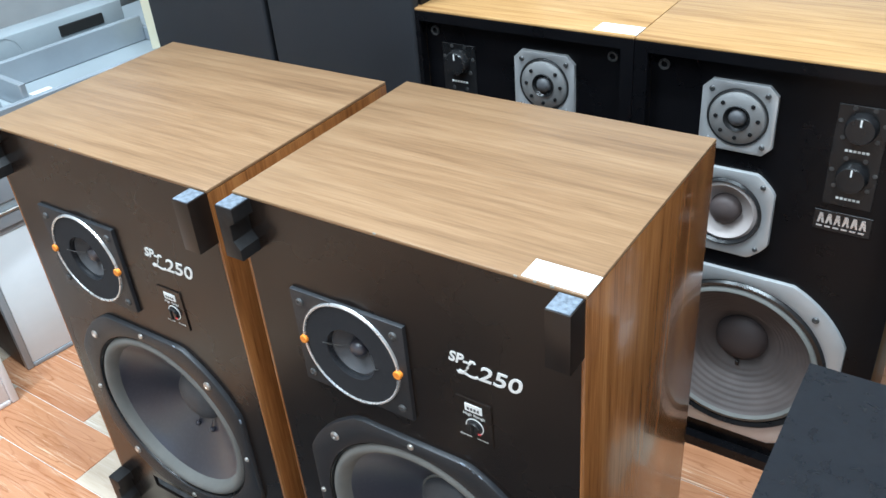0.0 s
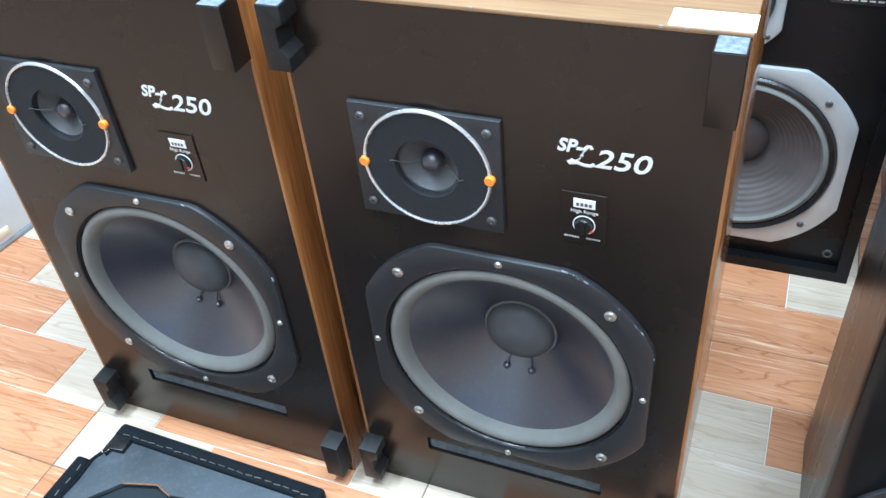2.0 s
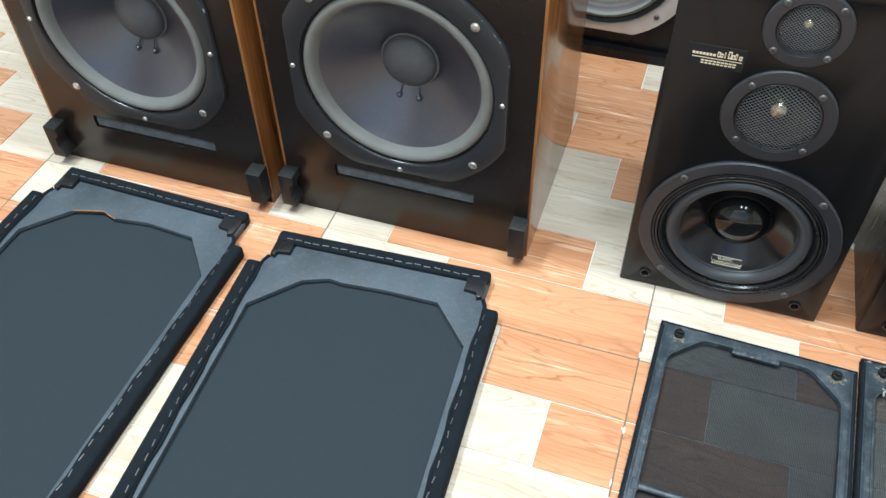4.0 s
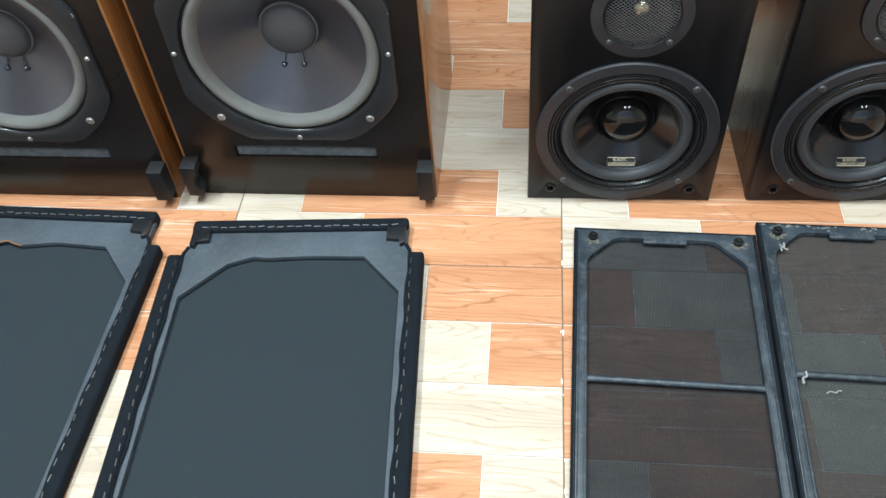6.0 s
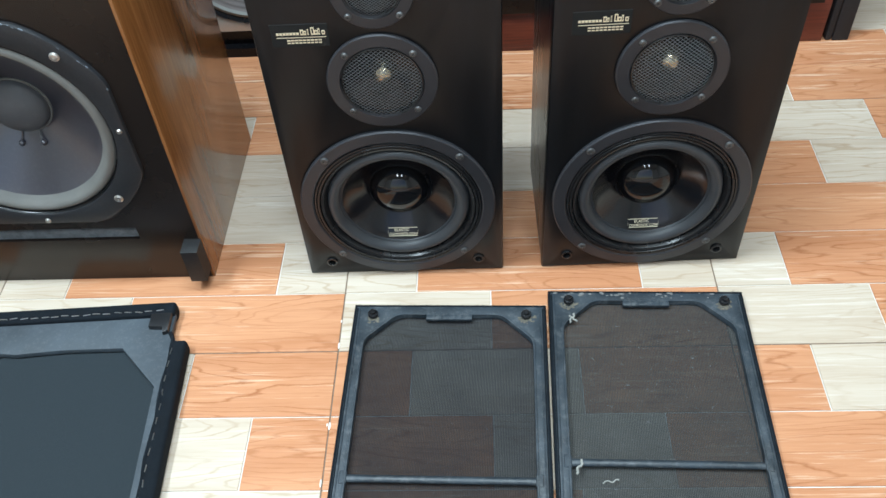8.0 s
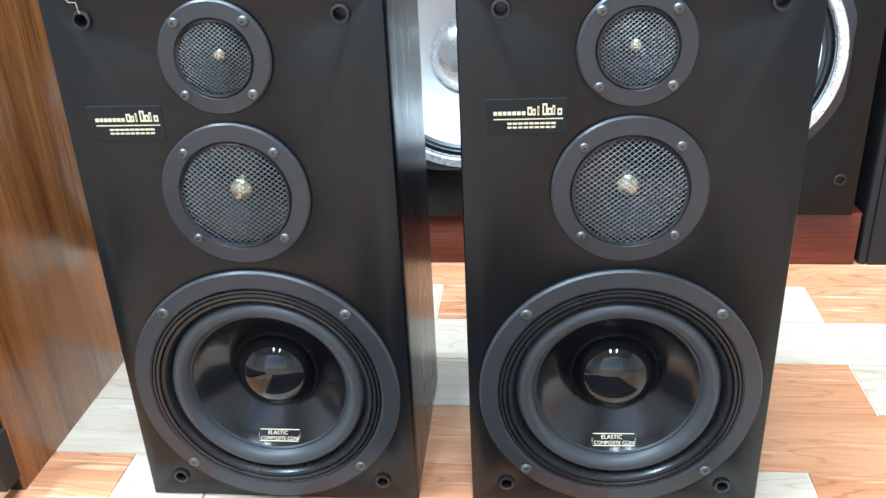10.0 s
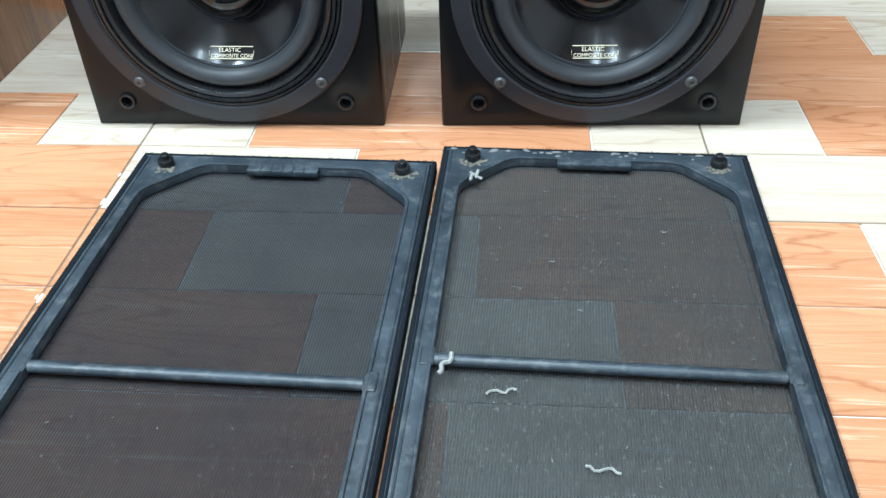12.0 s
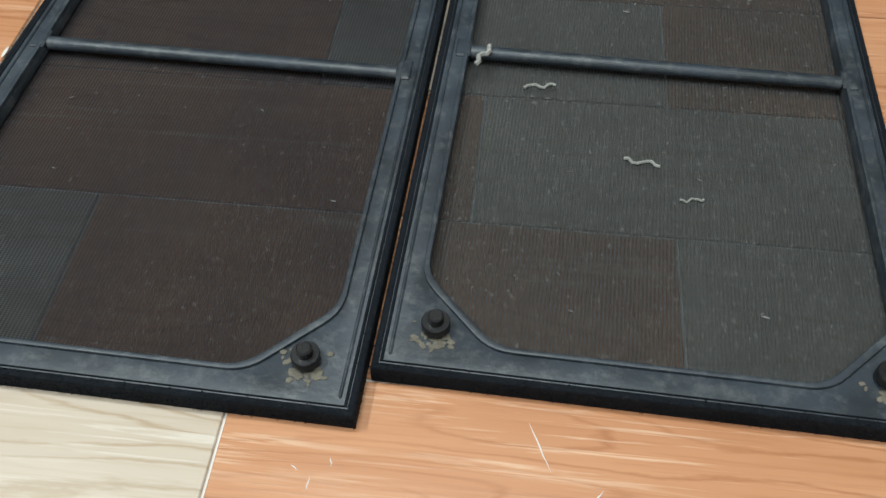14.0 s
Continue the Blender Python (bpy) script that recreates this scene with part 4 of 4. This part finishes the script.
# ---- oak speakers at the back ----
def oak_speaker(x, mirror, label):
    s = empty("oak_speaker", pose(x, 0.525, 0), label, "loudspeaker", "pair of oak speakers")
    W, H, D, k = 0.1765, 0.660, 0.3, -1 if mirror else 1
    t = 0.018
    part("top_panel", box(-W, W, 0.0005, D, H - 0.004, H, 0.0012), OAK_X, s, "pale oak veneer top")
    part("side_panel", box(-W, -W + t, 0.016, D, 0, H - 0.0042, 0.001), OAK_Z, s)
    part("side_panel", box(W - t, W, 0.016, D, 0, H - 0.0042, 0.001), OAK_Z, s)
    part("bottom_panel", box(-W + t, W - t, 0.0375, D, 0, t, 0.001), DARK_WOOD, s)
    part("front_edge", sheet(rectangle(-W, W, 0, H - 0.0042), [rectangle(-W + t, W - t, t, H - t)], 0.0158, at=0.0), BLACK_BAFFLE, s, "black-painted front edge", smooth=False)
    wx, wz = -0.009 * k, 0.194
    mx, mz, tx, tz = -0.045 * k, 0.432, -0.041 * k, 0.5695
    part("baffle", sheet(rectangle(-W + t, W - t, t, H - t), [circle(wx, wz, 0.128, 64), circle(mx, mz, 0.048, 40), circle(tx, tz, 0.036, 40)], 0.02, at=0.016), BLACK_BAFFLE, s, "black front board", angle=20)
    part("back_panel", box(-W + t, W - t, D - 0.02, D - 0.002, t, H - t), HOLLOW, s)
    f = part("woofer_frame", sheet(clipped_circle(wx, wz, 0.162, 0.147, 72), [circle(wx, wz, 0.131, 72)], 0.006, at=0.010, bevel=0.002), SILVER_CASTING, s, "silver cast clipped-round frame", angle=40)
    part("gasket", turned([(0.131, 0.010), (0.1285, 0.006), (0.122, 0.0085), (0.121, 0.016)], wx, wz, 0, 72), RUBBER, f)
    part("surround", turned([(0.1215, 0.012), (0.119, 0.008), (0.114, 0.007), (0.110, 0.013)], wx, wz, 0, 72), SURROUND, f, angle=60)
    cone = [(0.1105, 0.012)]
    for i in range(1, 41):
        u = i / 40
        cone.append((0.1105 - 0.0725 * u, 0.012 + 0.05 * u ** 0.9 + (0.0009 if i % 4 in (1, 2) and u < 0.8 else 0)))
    part("cone", turned(cone, wx, wz, 0, 72), BROWN_CONE, f, "brown-grey ribbed paper cone", angle=28)
    part("dust_cap", turned([(0.0385, 0.061), (0.037, 0.054), (0.028, 0.046), (0.014, 0.042), (0, 0.041)], wx, wz, 0, 40), BROWN_CAP, f, "brown dust cap", angle=60)
    part("cap_tab", box(wx - 0.003, wx + 0.003, 0.05, 0.054, wz - 0.049, wz - 0.04, 0.001, 1), RUBBER, f)
    for a in (45, 135, 225, 315, 20, 70, 290, 250):
        if a % 90 == 45:
            screw_head(wx + 0.146 * math.cos(radians(a)), wz + 0.146 * math.sin(radians(a)), 0.005, 0.010, DARK_STEEL, f)
    q = part("midrange_frame", sheet(clipped_circle(mx, mz, 0.074, 0.0635, 72), [circle(mx, mz, 0.05, 48)], 0.006, at=0.010, bevel=0.002), SILVER_CASTING, s, "silver cast midrange frame", angle=40)
    part("gasket", turned([(0.0505, 0.011), (0.0475, 0.006), (0.044, 0.012)], mx, mz, 0, 48), RUBBER, q)
    part("cone", turned([(0.0445, 0.012), (0.04, 0.009), (0.036, 0.013), (0.018, 0.026)], mx, mz, 0, 48), PALE_CONE, q, angle=60)
    part("dome", turned([(0.0215, 0.025), (0.02, 0.014), (0.013, 0.008), (0, 0.006)], mx, mz, 0, 32), BROWN_CAP, q, "brown dome", angle=60)
    h = part("tweeter_plate", sheet(cut_corners(tx - 0.047, tx + 0.047, tz - 0.047, tz + 0.047, 0.012), [circle(tx, tz, 0.0385, 48)], 0.006, at=0.010, bevel=0.0015), SILVER_CASTING, s, "silver cast tweeter plate")
    part("gasket", turned([(0.0385, 0.011), (0.037, 0.008), (0.036, 0.012)], tx, tz, 0, 48), RUBBER, h)
    part("screen", turned([(0.0365, 0.011), (0.034, 0.0085), (0.017, 0.0075)], tx, tz, 0, 48), GREY_SCREEN, h, "grey perforated screen", angle=60)
    part("inner_ring", turned([(0.0175, 0.009), (0.0165, 0.0055), (0.0145, 0.009), (0.011, 0.011)], tx, tz, 0, 32), RUBBER, h)
    part("dome", turned([(0.0115, 0.011), (0.0095, 0.006), (0.005, 0.0035), (0, 0.003)], tx, tz, 0, 24), CAP, h, angle=60)
    for a in range(0, 360, 45):
        bm = turned([(0.0028, 0.0082), (0.0026, 0.0068), (0, 0.0066)], tx + 0.0265 * math.cos(radians(a)), tz + 0.0265 * math.sin(radians(a)), 0, 12)
        if a != 90:
            part("screen_hole", bm, RUBBER, h)
    for a in (-1, 1):
        for b in (-1, 1):
            screw_head(tx + a * 0.0345, tz + b * 0.0345, 0.0036, 0.010, DARK_STEEL, h)
            screw_head(mx + a * 0.0475, mz + b * 0.0475, 0.0036, 0.010, DARK_STEEL, q)
            x0, z0 = a * (W - t - 0.017), (0.04 if b < 0 else H - 0.036)
            part("grille_socket", turned([(0.0075, 0.0165), (0.007, 0.0135), (0.0045, 0.0135), (0.0042, 0.02), (0, 0.02)], x0, z0, 0, 20), DARK_STEEL, s, "grille socket")
    p = part("control_plate", box(min(0.0735 * k, 0.1305 * k), max(0.0735 * k, 0.1305 * k), 0.0145, 0.0165, 0.474, 0.608, 0.0006, 1), RUBBER, s, "black level-control plate")
    for z0 in (0.582, 0.517):
        x0 = 0.1025 * k
        part("knob", turned([(0.019, 0.0148), (0.0175, 0.003), (0.016, 0.001), (0, 0.001)], x0, z0, 0, 32), RUBBER, p, "black ribbed level knob", angle=40)
        part("pointer", box(x0 - 0.001, x0 + 0.001, 0.0004, 0.0014, z0 + 0.006, z0 + 0.015), WHITE_INK, p)
        for a in range(-130, 131, 52):
            part("scale_dot", turned([(0.003, 0.0146), (0.0027, 0.0138), (0, 0.0137)], x0 + 0.025 * math.sin(radians(a)), z0 + 0.025 * math.cos(radians(a)), 0, 10), DARK_STEEL, p)
        for i in range(6):
            part("scale_bar", box(x0 - 0.014 + i * 0.0048, x0 - 0.0105 + i * 0.0048, 0.0139, 0.0146, z0 - 0.0335, z0 - 0.0305), WHITE_INK, p)
    if not mirror:
        badge = part("maker_badge", box(0.0675, 0.1355, 0.0145, 0.0165, 0.436, 0.464, 0.0005, 1), RUBBER, s, "black badge with plain silver marks")
        for i in range(6):
            x0 = 0.072 + i * 0.0099
            part("badge_mark", sheet([(x0, 0.446), (x0 + 0.0024, 0.446), (x0 + 0.0042, 0.452), (x0 + 0.006, 0.446), (x0 + 0.0084, 0.446), (x0 + 0.0062, 0.460), (x0 + 0.0022, 0.460)], [], 0.0008, at=0.0138), CHROME, badge, smooth=False)
            part("badge_bar", box(x0, x0 + 0.007, 0.0139, 0.0146, 0.4405, 0.4425), CHROME, badge)
    return s


oak_speaker(0.079, False, "pale oak speaker with silver-framed drivers on black front")
oak_speaker(-0.275, True, "pale oak speaker with mirrored silver-framed drivers")


# ---- white-cone speakers on a plinth ----
tagged(finish(box(0.30, 1.052, 0.515, 0.86, 0, 0.081, 0.002), "plinth", MAHOGANY), "low glossy red-brown wooden plinth", "plinth")


def white_cone_speaker(x, wx, label):
    s = empty("white_cone_speaker", pose(x, 0.505, 0.081), label, "loudspeaker", "pair of white-cone speakers")
    W, H, wz = 0.18, 0.66, 0.222
    part("cabinet", sheet(rectangle(-W, W, 0, H), [rectangle(-W + 0.018, W - 0.018, 0.018, H - 0.018)], 0.32, at=0.019), DARK_PANEL, s, "black cabinet", smooth=False)
    part("back_panel", box(-W + 0.0182, W - 0.0182, 0.32, 0.338, 0.0182, H - 0.0182), HOLLOW, s, smooth=False)
    part("baffle", sheet(rectangle(-W, W, 0, H), [circle(wx, wz, 0.128, 72)], 0.019, at=0.0, bevel=0.002), BLACK_BAFFLE, s, "black front board", angle=30)
    f = part("woofer_frame", sheet(clipped_circle(wx, wz, 0.158, 0.15, 72), [circle(wx, wz, 0.131, 72)], 0.005, at=-0.005, bevel=0.002), GREY_RING, s, "grey clipped-round frame", angle=40)
    part("trim_ring", turned([(0.146, -0.004), (0.144, -0.009), (0.134, -0.009), (0.131, -0.003), (0.130, 0.004)], wx, wz, 0, 72), CHROME, f, "bright silver trim ring")
    part("surround", turned([(0.1305, 0.002)] + [(0.1305 - 0.0028 * i, 0.001 + (0.003 if i % 2 else 0)) for i in range(1, 6)] + [(0.115, 0.006)], wx, wz, 0, 72), RUBBER_GREY, f, "pleated grey surround", angle=25)
    part("cone", turned([(0.1155, 0.005), (0.112, 0.006), (0.09, 0.02), (0.045, 0.048)], wx, wz, 0, 72), WHITE_CONE, f, "white paper cone", angle=60)
    part("dust_cap", turned([(0.052, 0.046), (0.050, 0.038), (0.036, 0.028), (0.018, 0.023), (0, 0.022)], wx, wz, 0, 48), CHROME, f, "silver dust cap", angle=60)
    for a in (-1, 1):
        part("grille_socket", turned([(0.009, 0.001), (0.0085, -0.002), (0.006, -0.0025), (0.005, 0.01), (0, 0.01)], a * 0.155, 0.054, 0, 20), RUBBER, s)
    return s


white_cone_speaker(0.855, -0.007, "black speaker with white cone and silver ring")
white_cone_speaker(0.488, 0.017, "black speaker with white cone, half hidden")
panel = empty("loose_grille_panel", pose(1.058, 0.515, 0), "charcoal cloth grille panel standing on edge", "speaker grille")
part("frame", box(0.012, 0.040, 0.004, 0.341, 0.002, 0.778, 0.004), DARK_WOOD, panel, "dark board frame")
part("cloth", box(0, 0.0118, 0, 0.345, 0, 0.78, 0.004), DARK_PANEL, panel, "stretched charcoal cloth")
part("front_edge", box(0.0122, 0.0396, -0.0005, 0.0038, 0.0, 0.78, 0.0015), DARK_PANEL, panel, "cloth folded round the edge")


tagged(finish(box(1.28, 1.60, 0.66, 1.0, 0, 0.75, 0.004), "black_cabinet", DARK_PANEL), "tall black speaker cabinet standing on tiles", "loudspeaker")


# ---- dark cabinets and pale gear at the left ----
def tall_black_speaker(x, label):
    s = empty("tall_black_speaker", pose(x, 0.52, 0), label, "loudspeaker", "tall black speakers")
    part("cabinet", box(-0.151, 0.151, 0.02, 0.36, 0, 0.98, 0.003), BLACK_BAFFLE, s)
    part("grille", box(-0.148, 0.148, 0, 0.0195, 0.01, 0.97, 0.006, 3), DARK_PANEL, s, "charcoal cloth grille")
    return s


tall_black_speaker(-0.588, "tall black speaker with charcoal cloth grille")
tall_black_speaker(-0.894, "tall black speaker with charcoal cloth grille")


def cloth_front_speaker(m, w, h, d, fabric, label, badge):
    """A box speaker with a cloth front; its front faces its own -y."""
    s = empty("cloth_front_speaker", m, label, "loudspeaker", "cloth-front speakers")
    part("cabinet", box(0, w, 0.014, d, 0, h, 0.002), DARK_WOOD, s, "dark brown veneer cabinet")
    for x0, x1, z0, z1 in ((0, 0.014, 0, h), (w - 0.014, w, 0, h), (0.014, w - 0.014, 0, 0.01), (0.014, w - 0.014, h - 0.014, h)):
        part("trim", box(x0, x1, 0, 0.0138, z0, z1, 0.003, 2), SILVER_PAINT if badge else fabric, s, "silver edge trim" if badge else "")
    part("front_cloth", box(0.014, w - 0.014, 0.002, 0.013, 0.01, h - 0.014, 0.002), fabric, s, "stretched pale cloth front")
    if badge:
        part("badge", box(w * 0.42, w * 0.42 + 0.032, -0.001, 0.003, 0.022, 0.036, 0.001, 1), CREAM, s, "small cream badge")
        part("badge_bar", box(w * 0.42 + 0.004, w * 0.42 + 0.028, -0.0015, -0.0005, 0.027, 0.031), GOLD_INK, s)
    return s


cloth_front_speaker(pose(-1.135, 0.100, 0, 0, 0, 82), 0.26, 0.298, 0.24, GREY_CLOTH, "box speaker with pale grey cloth front and silver trim", True)
cloth_front_speaker(pose(-1.125, -0.24, 0, 0, 0, 80), 0.285, 0.235, 0.26, WHITE_CLOTH, "small box speaker with off-white cloth front", False)


def silver_deck(m):
    s = empty("silver_deck", m, "silver grey hi-fi deck with slotted front", "hi-fi deck")
    part("case", box(0, 0.46, 0.004, 0.34, 0, 0.152, 0.004), SILVER_PAINT, s, "silver grey enamelled case")
    part("front_plate", sheet(rectangle(0, 0.46, 0.0, 0.152), [rectangle(0.03, 0.15, 0.022, 0.046)], 0.004, at=0.0, bevel=0.001), SILVER_PAINT, s)
    part("slot_well", box(0.03, 0.15, 0.0035, 0.0045, 0.022, 0.046), GREY_PLASTIC, s)
    part("slot_bar", box(0.034, 0.146, -0.002, 0.003, 0.024, 0.030, 0.001, 1), STEEL, s)
    for k in range(3):
        part("button", box(0.19 + k * 0.03, 0.205 + k * 0.03, -0.003, 0.001, 0.05, 0.058, 0.001, 1), STEEL, s)
    return s


silver_deck(pose(-1.13, 0.06, 0.2985, 0, 0, 84))


def grey_tray_deck(m):
    """Shallow open tray with a raised back panel, a disc, a dark window and a white slip."""
    s = empty("grey_tray_deck", m, "pale grey plastic deck with open tray", "hi-fi deck")
    part("base", box(0, 0.46, 0, 0.28, 0, 0.022, 0.003), GREY_PLASTIC, s)
    for x0, x1, y0, y1, z1 in ((0, 0.46, 0, 0.012, 0.044), (0, 0.012, 0.012, 0.24, 0.06), (0.448, 0.46, 0.012, 0.24, 0.05), (0.11, 0.122, 0.012, 0.15, 0.07), (0.122, 0.448, 0.138, 0.15, 0.075)):
        part("tray_wall", box(x0, x1, y0, y1, 0.022, z1, 0.002, 1), SILVER_PAINT, s)
    part("back_panel", box(0.0, 0.46, 0.22, 0.28, 0.022, 0.094, 0.004), GREY_PLASTIC, s, "pale grey raised panel")
    part("window", box(0.31, 0.41, 0.217, 0.221, 0.058, 0.080, 0.001, 1), HOLLOW, s, "dark narrow window")
    part("disc", turned([(0.034, 0), (0.034, 0.004), (0.03, 0.006), (0, 0.006)], 0.19, 0.057, 0.219, 32, None, "y"), SILVER_PAINT, s)
    part("slip", box(0.15, 0.19, 0.05, 0.08, 0.0225, 0.024), PAPER, s, "white paper slip")
    part("switch", box(0.02, 0.09, 0.06, 0.13, 0.022, 0.036, 0.004, 2), GREY_PLASTIC, s)
    return s


grey_tray_deck(pose(-1.135, 0.17, 0.4515, 0, 0, 84))
tagged(finish(sheet(rectangle(0, 0.085, 0, 0.17), [rectangle(0.03, 0.055, 0.03, 0.09)], 0.06, at=0.0), "cream_box", CREAM, smooth=False), "cream card box with a cut-out", "box").matrix_world = pose(-1.165, 0.595, 0.4515, 0, 0, 45)
tagged(finish(box(-1.55, -1.17, 0.60, 1.0, 0, 0.451, 0.003), "low_stand", GREY_PLASTIC), "low grey stand behind the decks", "stand")


def grey_locker(x, y, label):
    s = empty("grey_locker", pose(x, y, 0, 0, 0, 35), label, "cabinet", "grey cabinets")
    part("body", box(-0.3, 0.3, 0.02, 0.42, 0, 1.5, 0.004), GREY_PLASTIC, s)
    part("door", box(-0.298, 0.298, 0, 0.0195, 0.01, 1.49, 0.003), GREY_PLASTIC, s, "pale grey flat door")
    return s


grey_locker(-2.05, 0.78, "tall pale grey cabinet against the wall side")
grey_locker(-1.50, 1.22, "tall pale grey cabinet against the wall side")


def thread(points, r, mat, label):
    return tagged(finish(rod(points, r, 6), "thread", mat), label, "thread", "loose threads")


thread([(0.244, -0.0012, 0.484), (0.247, -0.002, 0.480), (0.2525, -0.0016, 0.4795), (0.2535, -0.0025, 0.4745), (0.2545, -0.0028, 0.4715)], 0.0004, GLUE, "short pale thread stuck by the grille socket")
def floor_scratch(x0, y0, x1, y1, wide):
    """A shallow pale scratch: a sliver that tapers to both ends."""
    bm, way = bmesh.new(), Vector((x1 - x0, y1 - y0, 0))
    side = Vector((-way.y, way.x, 0)).normalized() * wide
    rows = []
    for k in range(7):
        p = Vector((x0, y0, 0)) + way * (k / 6) + side * random.uniform(-0.8, 0.8)
        q = side * math.sin(math.pi * (k + 0.4) / 6.8)
        rows.append([bm.verts.new(p - q), bm.verts.new(p + Vector((0, 0, 0.0003))), bm.verts.new(p + q)])
    for u, v in zip(rows, rows[1:]):
        for i in (0, 1):
            bm.faces.new((u[i], u[i + 1], v[i + 1], v[i]))
    return tagged(finish(bm, "floor_scratch", WHITE_INK), "thin pale scratch across a brown tile", "scratch", "scratches on the tiles")


for x0, y0, x1, y1, wide in ((0.601, -0.532, 0.611, -0.554, 0.0003), (0.633, -0.56, 0.627, -0.569, 0.0004), (0.518, -0.557, 0.519, -0.561, 0.0003),
                             (0.511, -0.566, 0.5105, -0.573, 0.0003), (0.502, -0.562, 0.505, -0.564, 0.0003)):
    floor_scratch(x0, y0, x1, y1, wide)


def grout_drops():
    bm = bmesh.new()
    for k in range(11):
        y, r = random.uniform(-0.62, -0.06), random.uniform(0.001, 0.0024)
        bmesh.ops.create_icosphere(bm, subdivisions=2, radius=r, matrix=Matrix.Translation((0.271 + random.gauss(0, 0.0012), y, 0.0)) @ Matrix.Diagonal((0.7, random.uniform(1, 3.5), 0.16, 1)))
    return tagged(finish(bm, "grout_drops", GROUT, angle=180), "dried white grout drops along a tile joint", "grout", kind="stuff")


grout_drops()


# ---- floor strips, one repeat of the print per tile ----
TX, TY, PITCH = 0.271, 0.062, 0.0967
ROWS = (
    ((0.0, 0.097, 1), (0.097, 0.4, 0), (0.4, 0.4975, 1)),
    ((0.0, 0.197, 1), (0.197, 0.4975, 0)),
    ((0.0, 0.096, 0), (0.096, 0.306, 1), (0.306, 0.4975, 0)),
    ((0.0, 0.197, 0), (0.197, 0.4, 1), (0.4, 0.4975, 0)),
    ((0.0, 0.295, 0), (0.295, 0.4975, 1)),
)
GAP, CHAMFER = 0.0008, 0.0005


def strip_faces(x0, x1, y0, y1):
    a, c = GAP, GAP + CHAMFER
    v = [(x0 + a, y0 + a, -0.003), (x1 - a, y0 + a, -0.003), (x1 - a, y1 - a, -0.003), (x0 + a, y1 - a, -0.003),
         (x0 + a, y0 + a, -0.0006), (x1 - a, y0 + a, -0.0006), (x1 - a, y1 - a, -0.0006), (x0 + a, y1 - a, -0.0006),
         (x0 + c, y0 + c, 0.0), (x1 - c, y0 + c, 0.0), (x1 - c, y1 - c, 0.0), (x0 + c, y1 - c, 0.0)]
    f = [(8, 9, 10, 11)]
    for i in range(4):
        n = (i + 1) % 4
        f += [(i, n, n + 4, i + 4), (i + 4, n + 4, n + 8, i + 8)]
    return v, f


shared, rest = {}, ([], [], [])
for col in range(-7, 6):
    for row in range(-26, 38):
        y1 = TY - row * PITCH
        x, k = (TX + col * 0.4975, 1.0) if col >= 0 else (TX - 0.487 + (col + 1) * 0.4975, 0.979 if col == -1 else 1.0)
        if y1 > 2.6 or y1 < -3.4:
            continue
        for a, b, pale in ROWS[row % 5]:
            a, b = a * k, b * k
            near = -1.25 < x + b and x + a < 1.3 and -0.75 < y1 and y1 - PITCH < 0.66
            if near:
                key = (round(b - a, 4), pale)
                if key not in shared:
                    me = bpy.data.meshes.new("plank")
                    v, f = strip_faces(0, b - a, -PITCH, 0)
                    me.from_pydata(v, [], f)
                    me.materials.append(PALE_TILE if pale else BROWN_TILE)
                    shared[key] = me
                ob = new("plank", shared[key])
                ob.location = (x + a, y1, 0)
                ob.parent = floor
            else:
                v, f = strip_faces(x + a, x + b, y1 - PITCH, y1)
                base = len(rest[0])
                rest[0].extend(v)
                rest[1].extend([tuple(i + base for i in q) for q in f])
                rest[2].extend([pale] * len(f))
me = bpy.data.meshes.new("plank_field")
me.from_pydata(rest[0], [], rest[1])
me.materials.append(BROWN_TILE)
me.materials.append(PALE_TILE)
me.polygons.foreach_set("material_index", rest[2])
field = new("plank_field", me)
field.parent = floor
field["kind"] = "stuff"


def tile_joints():
    """The open joints between whole tiles, dirtier than the printed lines between strips."""
    bm = bmesh.new()
    for col in range(-6, 6):
        x = TX + col * 0.4975 if col >= 0 else TX - 0.487 + (col + 1) * 0.4975
        box(x - 0.0012, x + 0.0012, -3.4, 2.6, -0.0024, -0.0009, bm=bm)
    for row in range(-23, 33, 5):
        y = TY - row * PITCH
        box(-3.2, 3.2, y - 0.0012, y + 0.0012, -0.0024, -0.0011, bm=bm)
    joints = part("tile_joint", bm, JOINT, floor, "dark dirty joint lines between tiles", smooth=False)
    joints["kind"] = "stuff"


tile_joints()
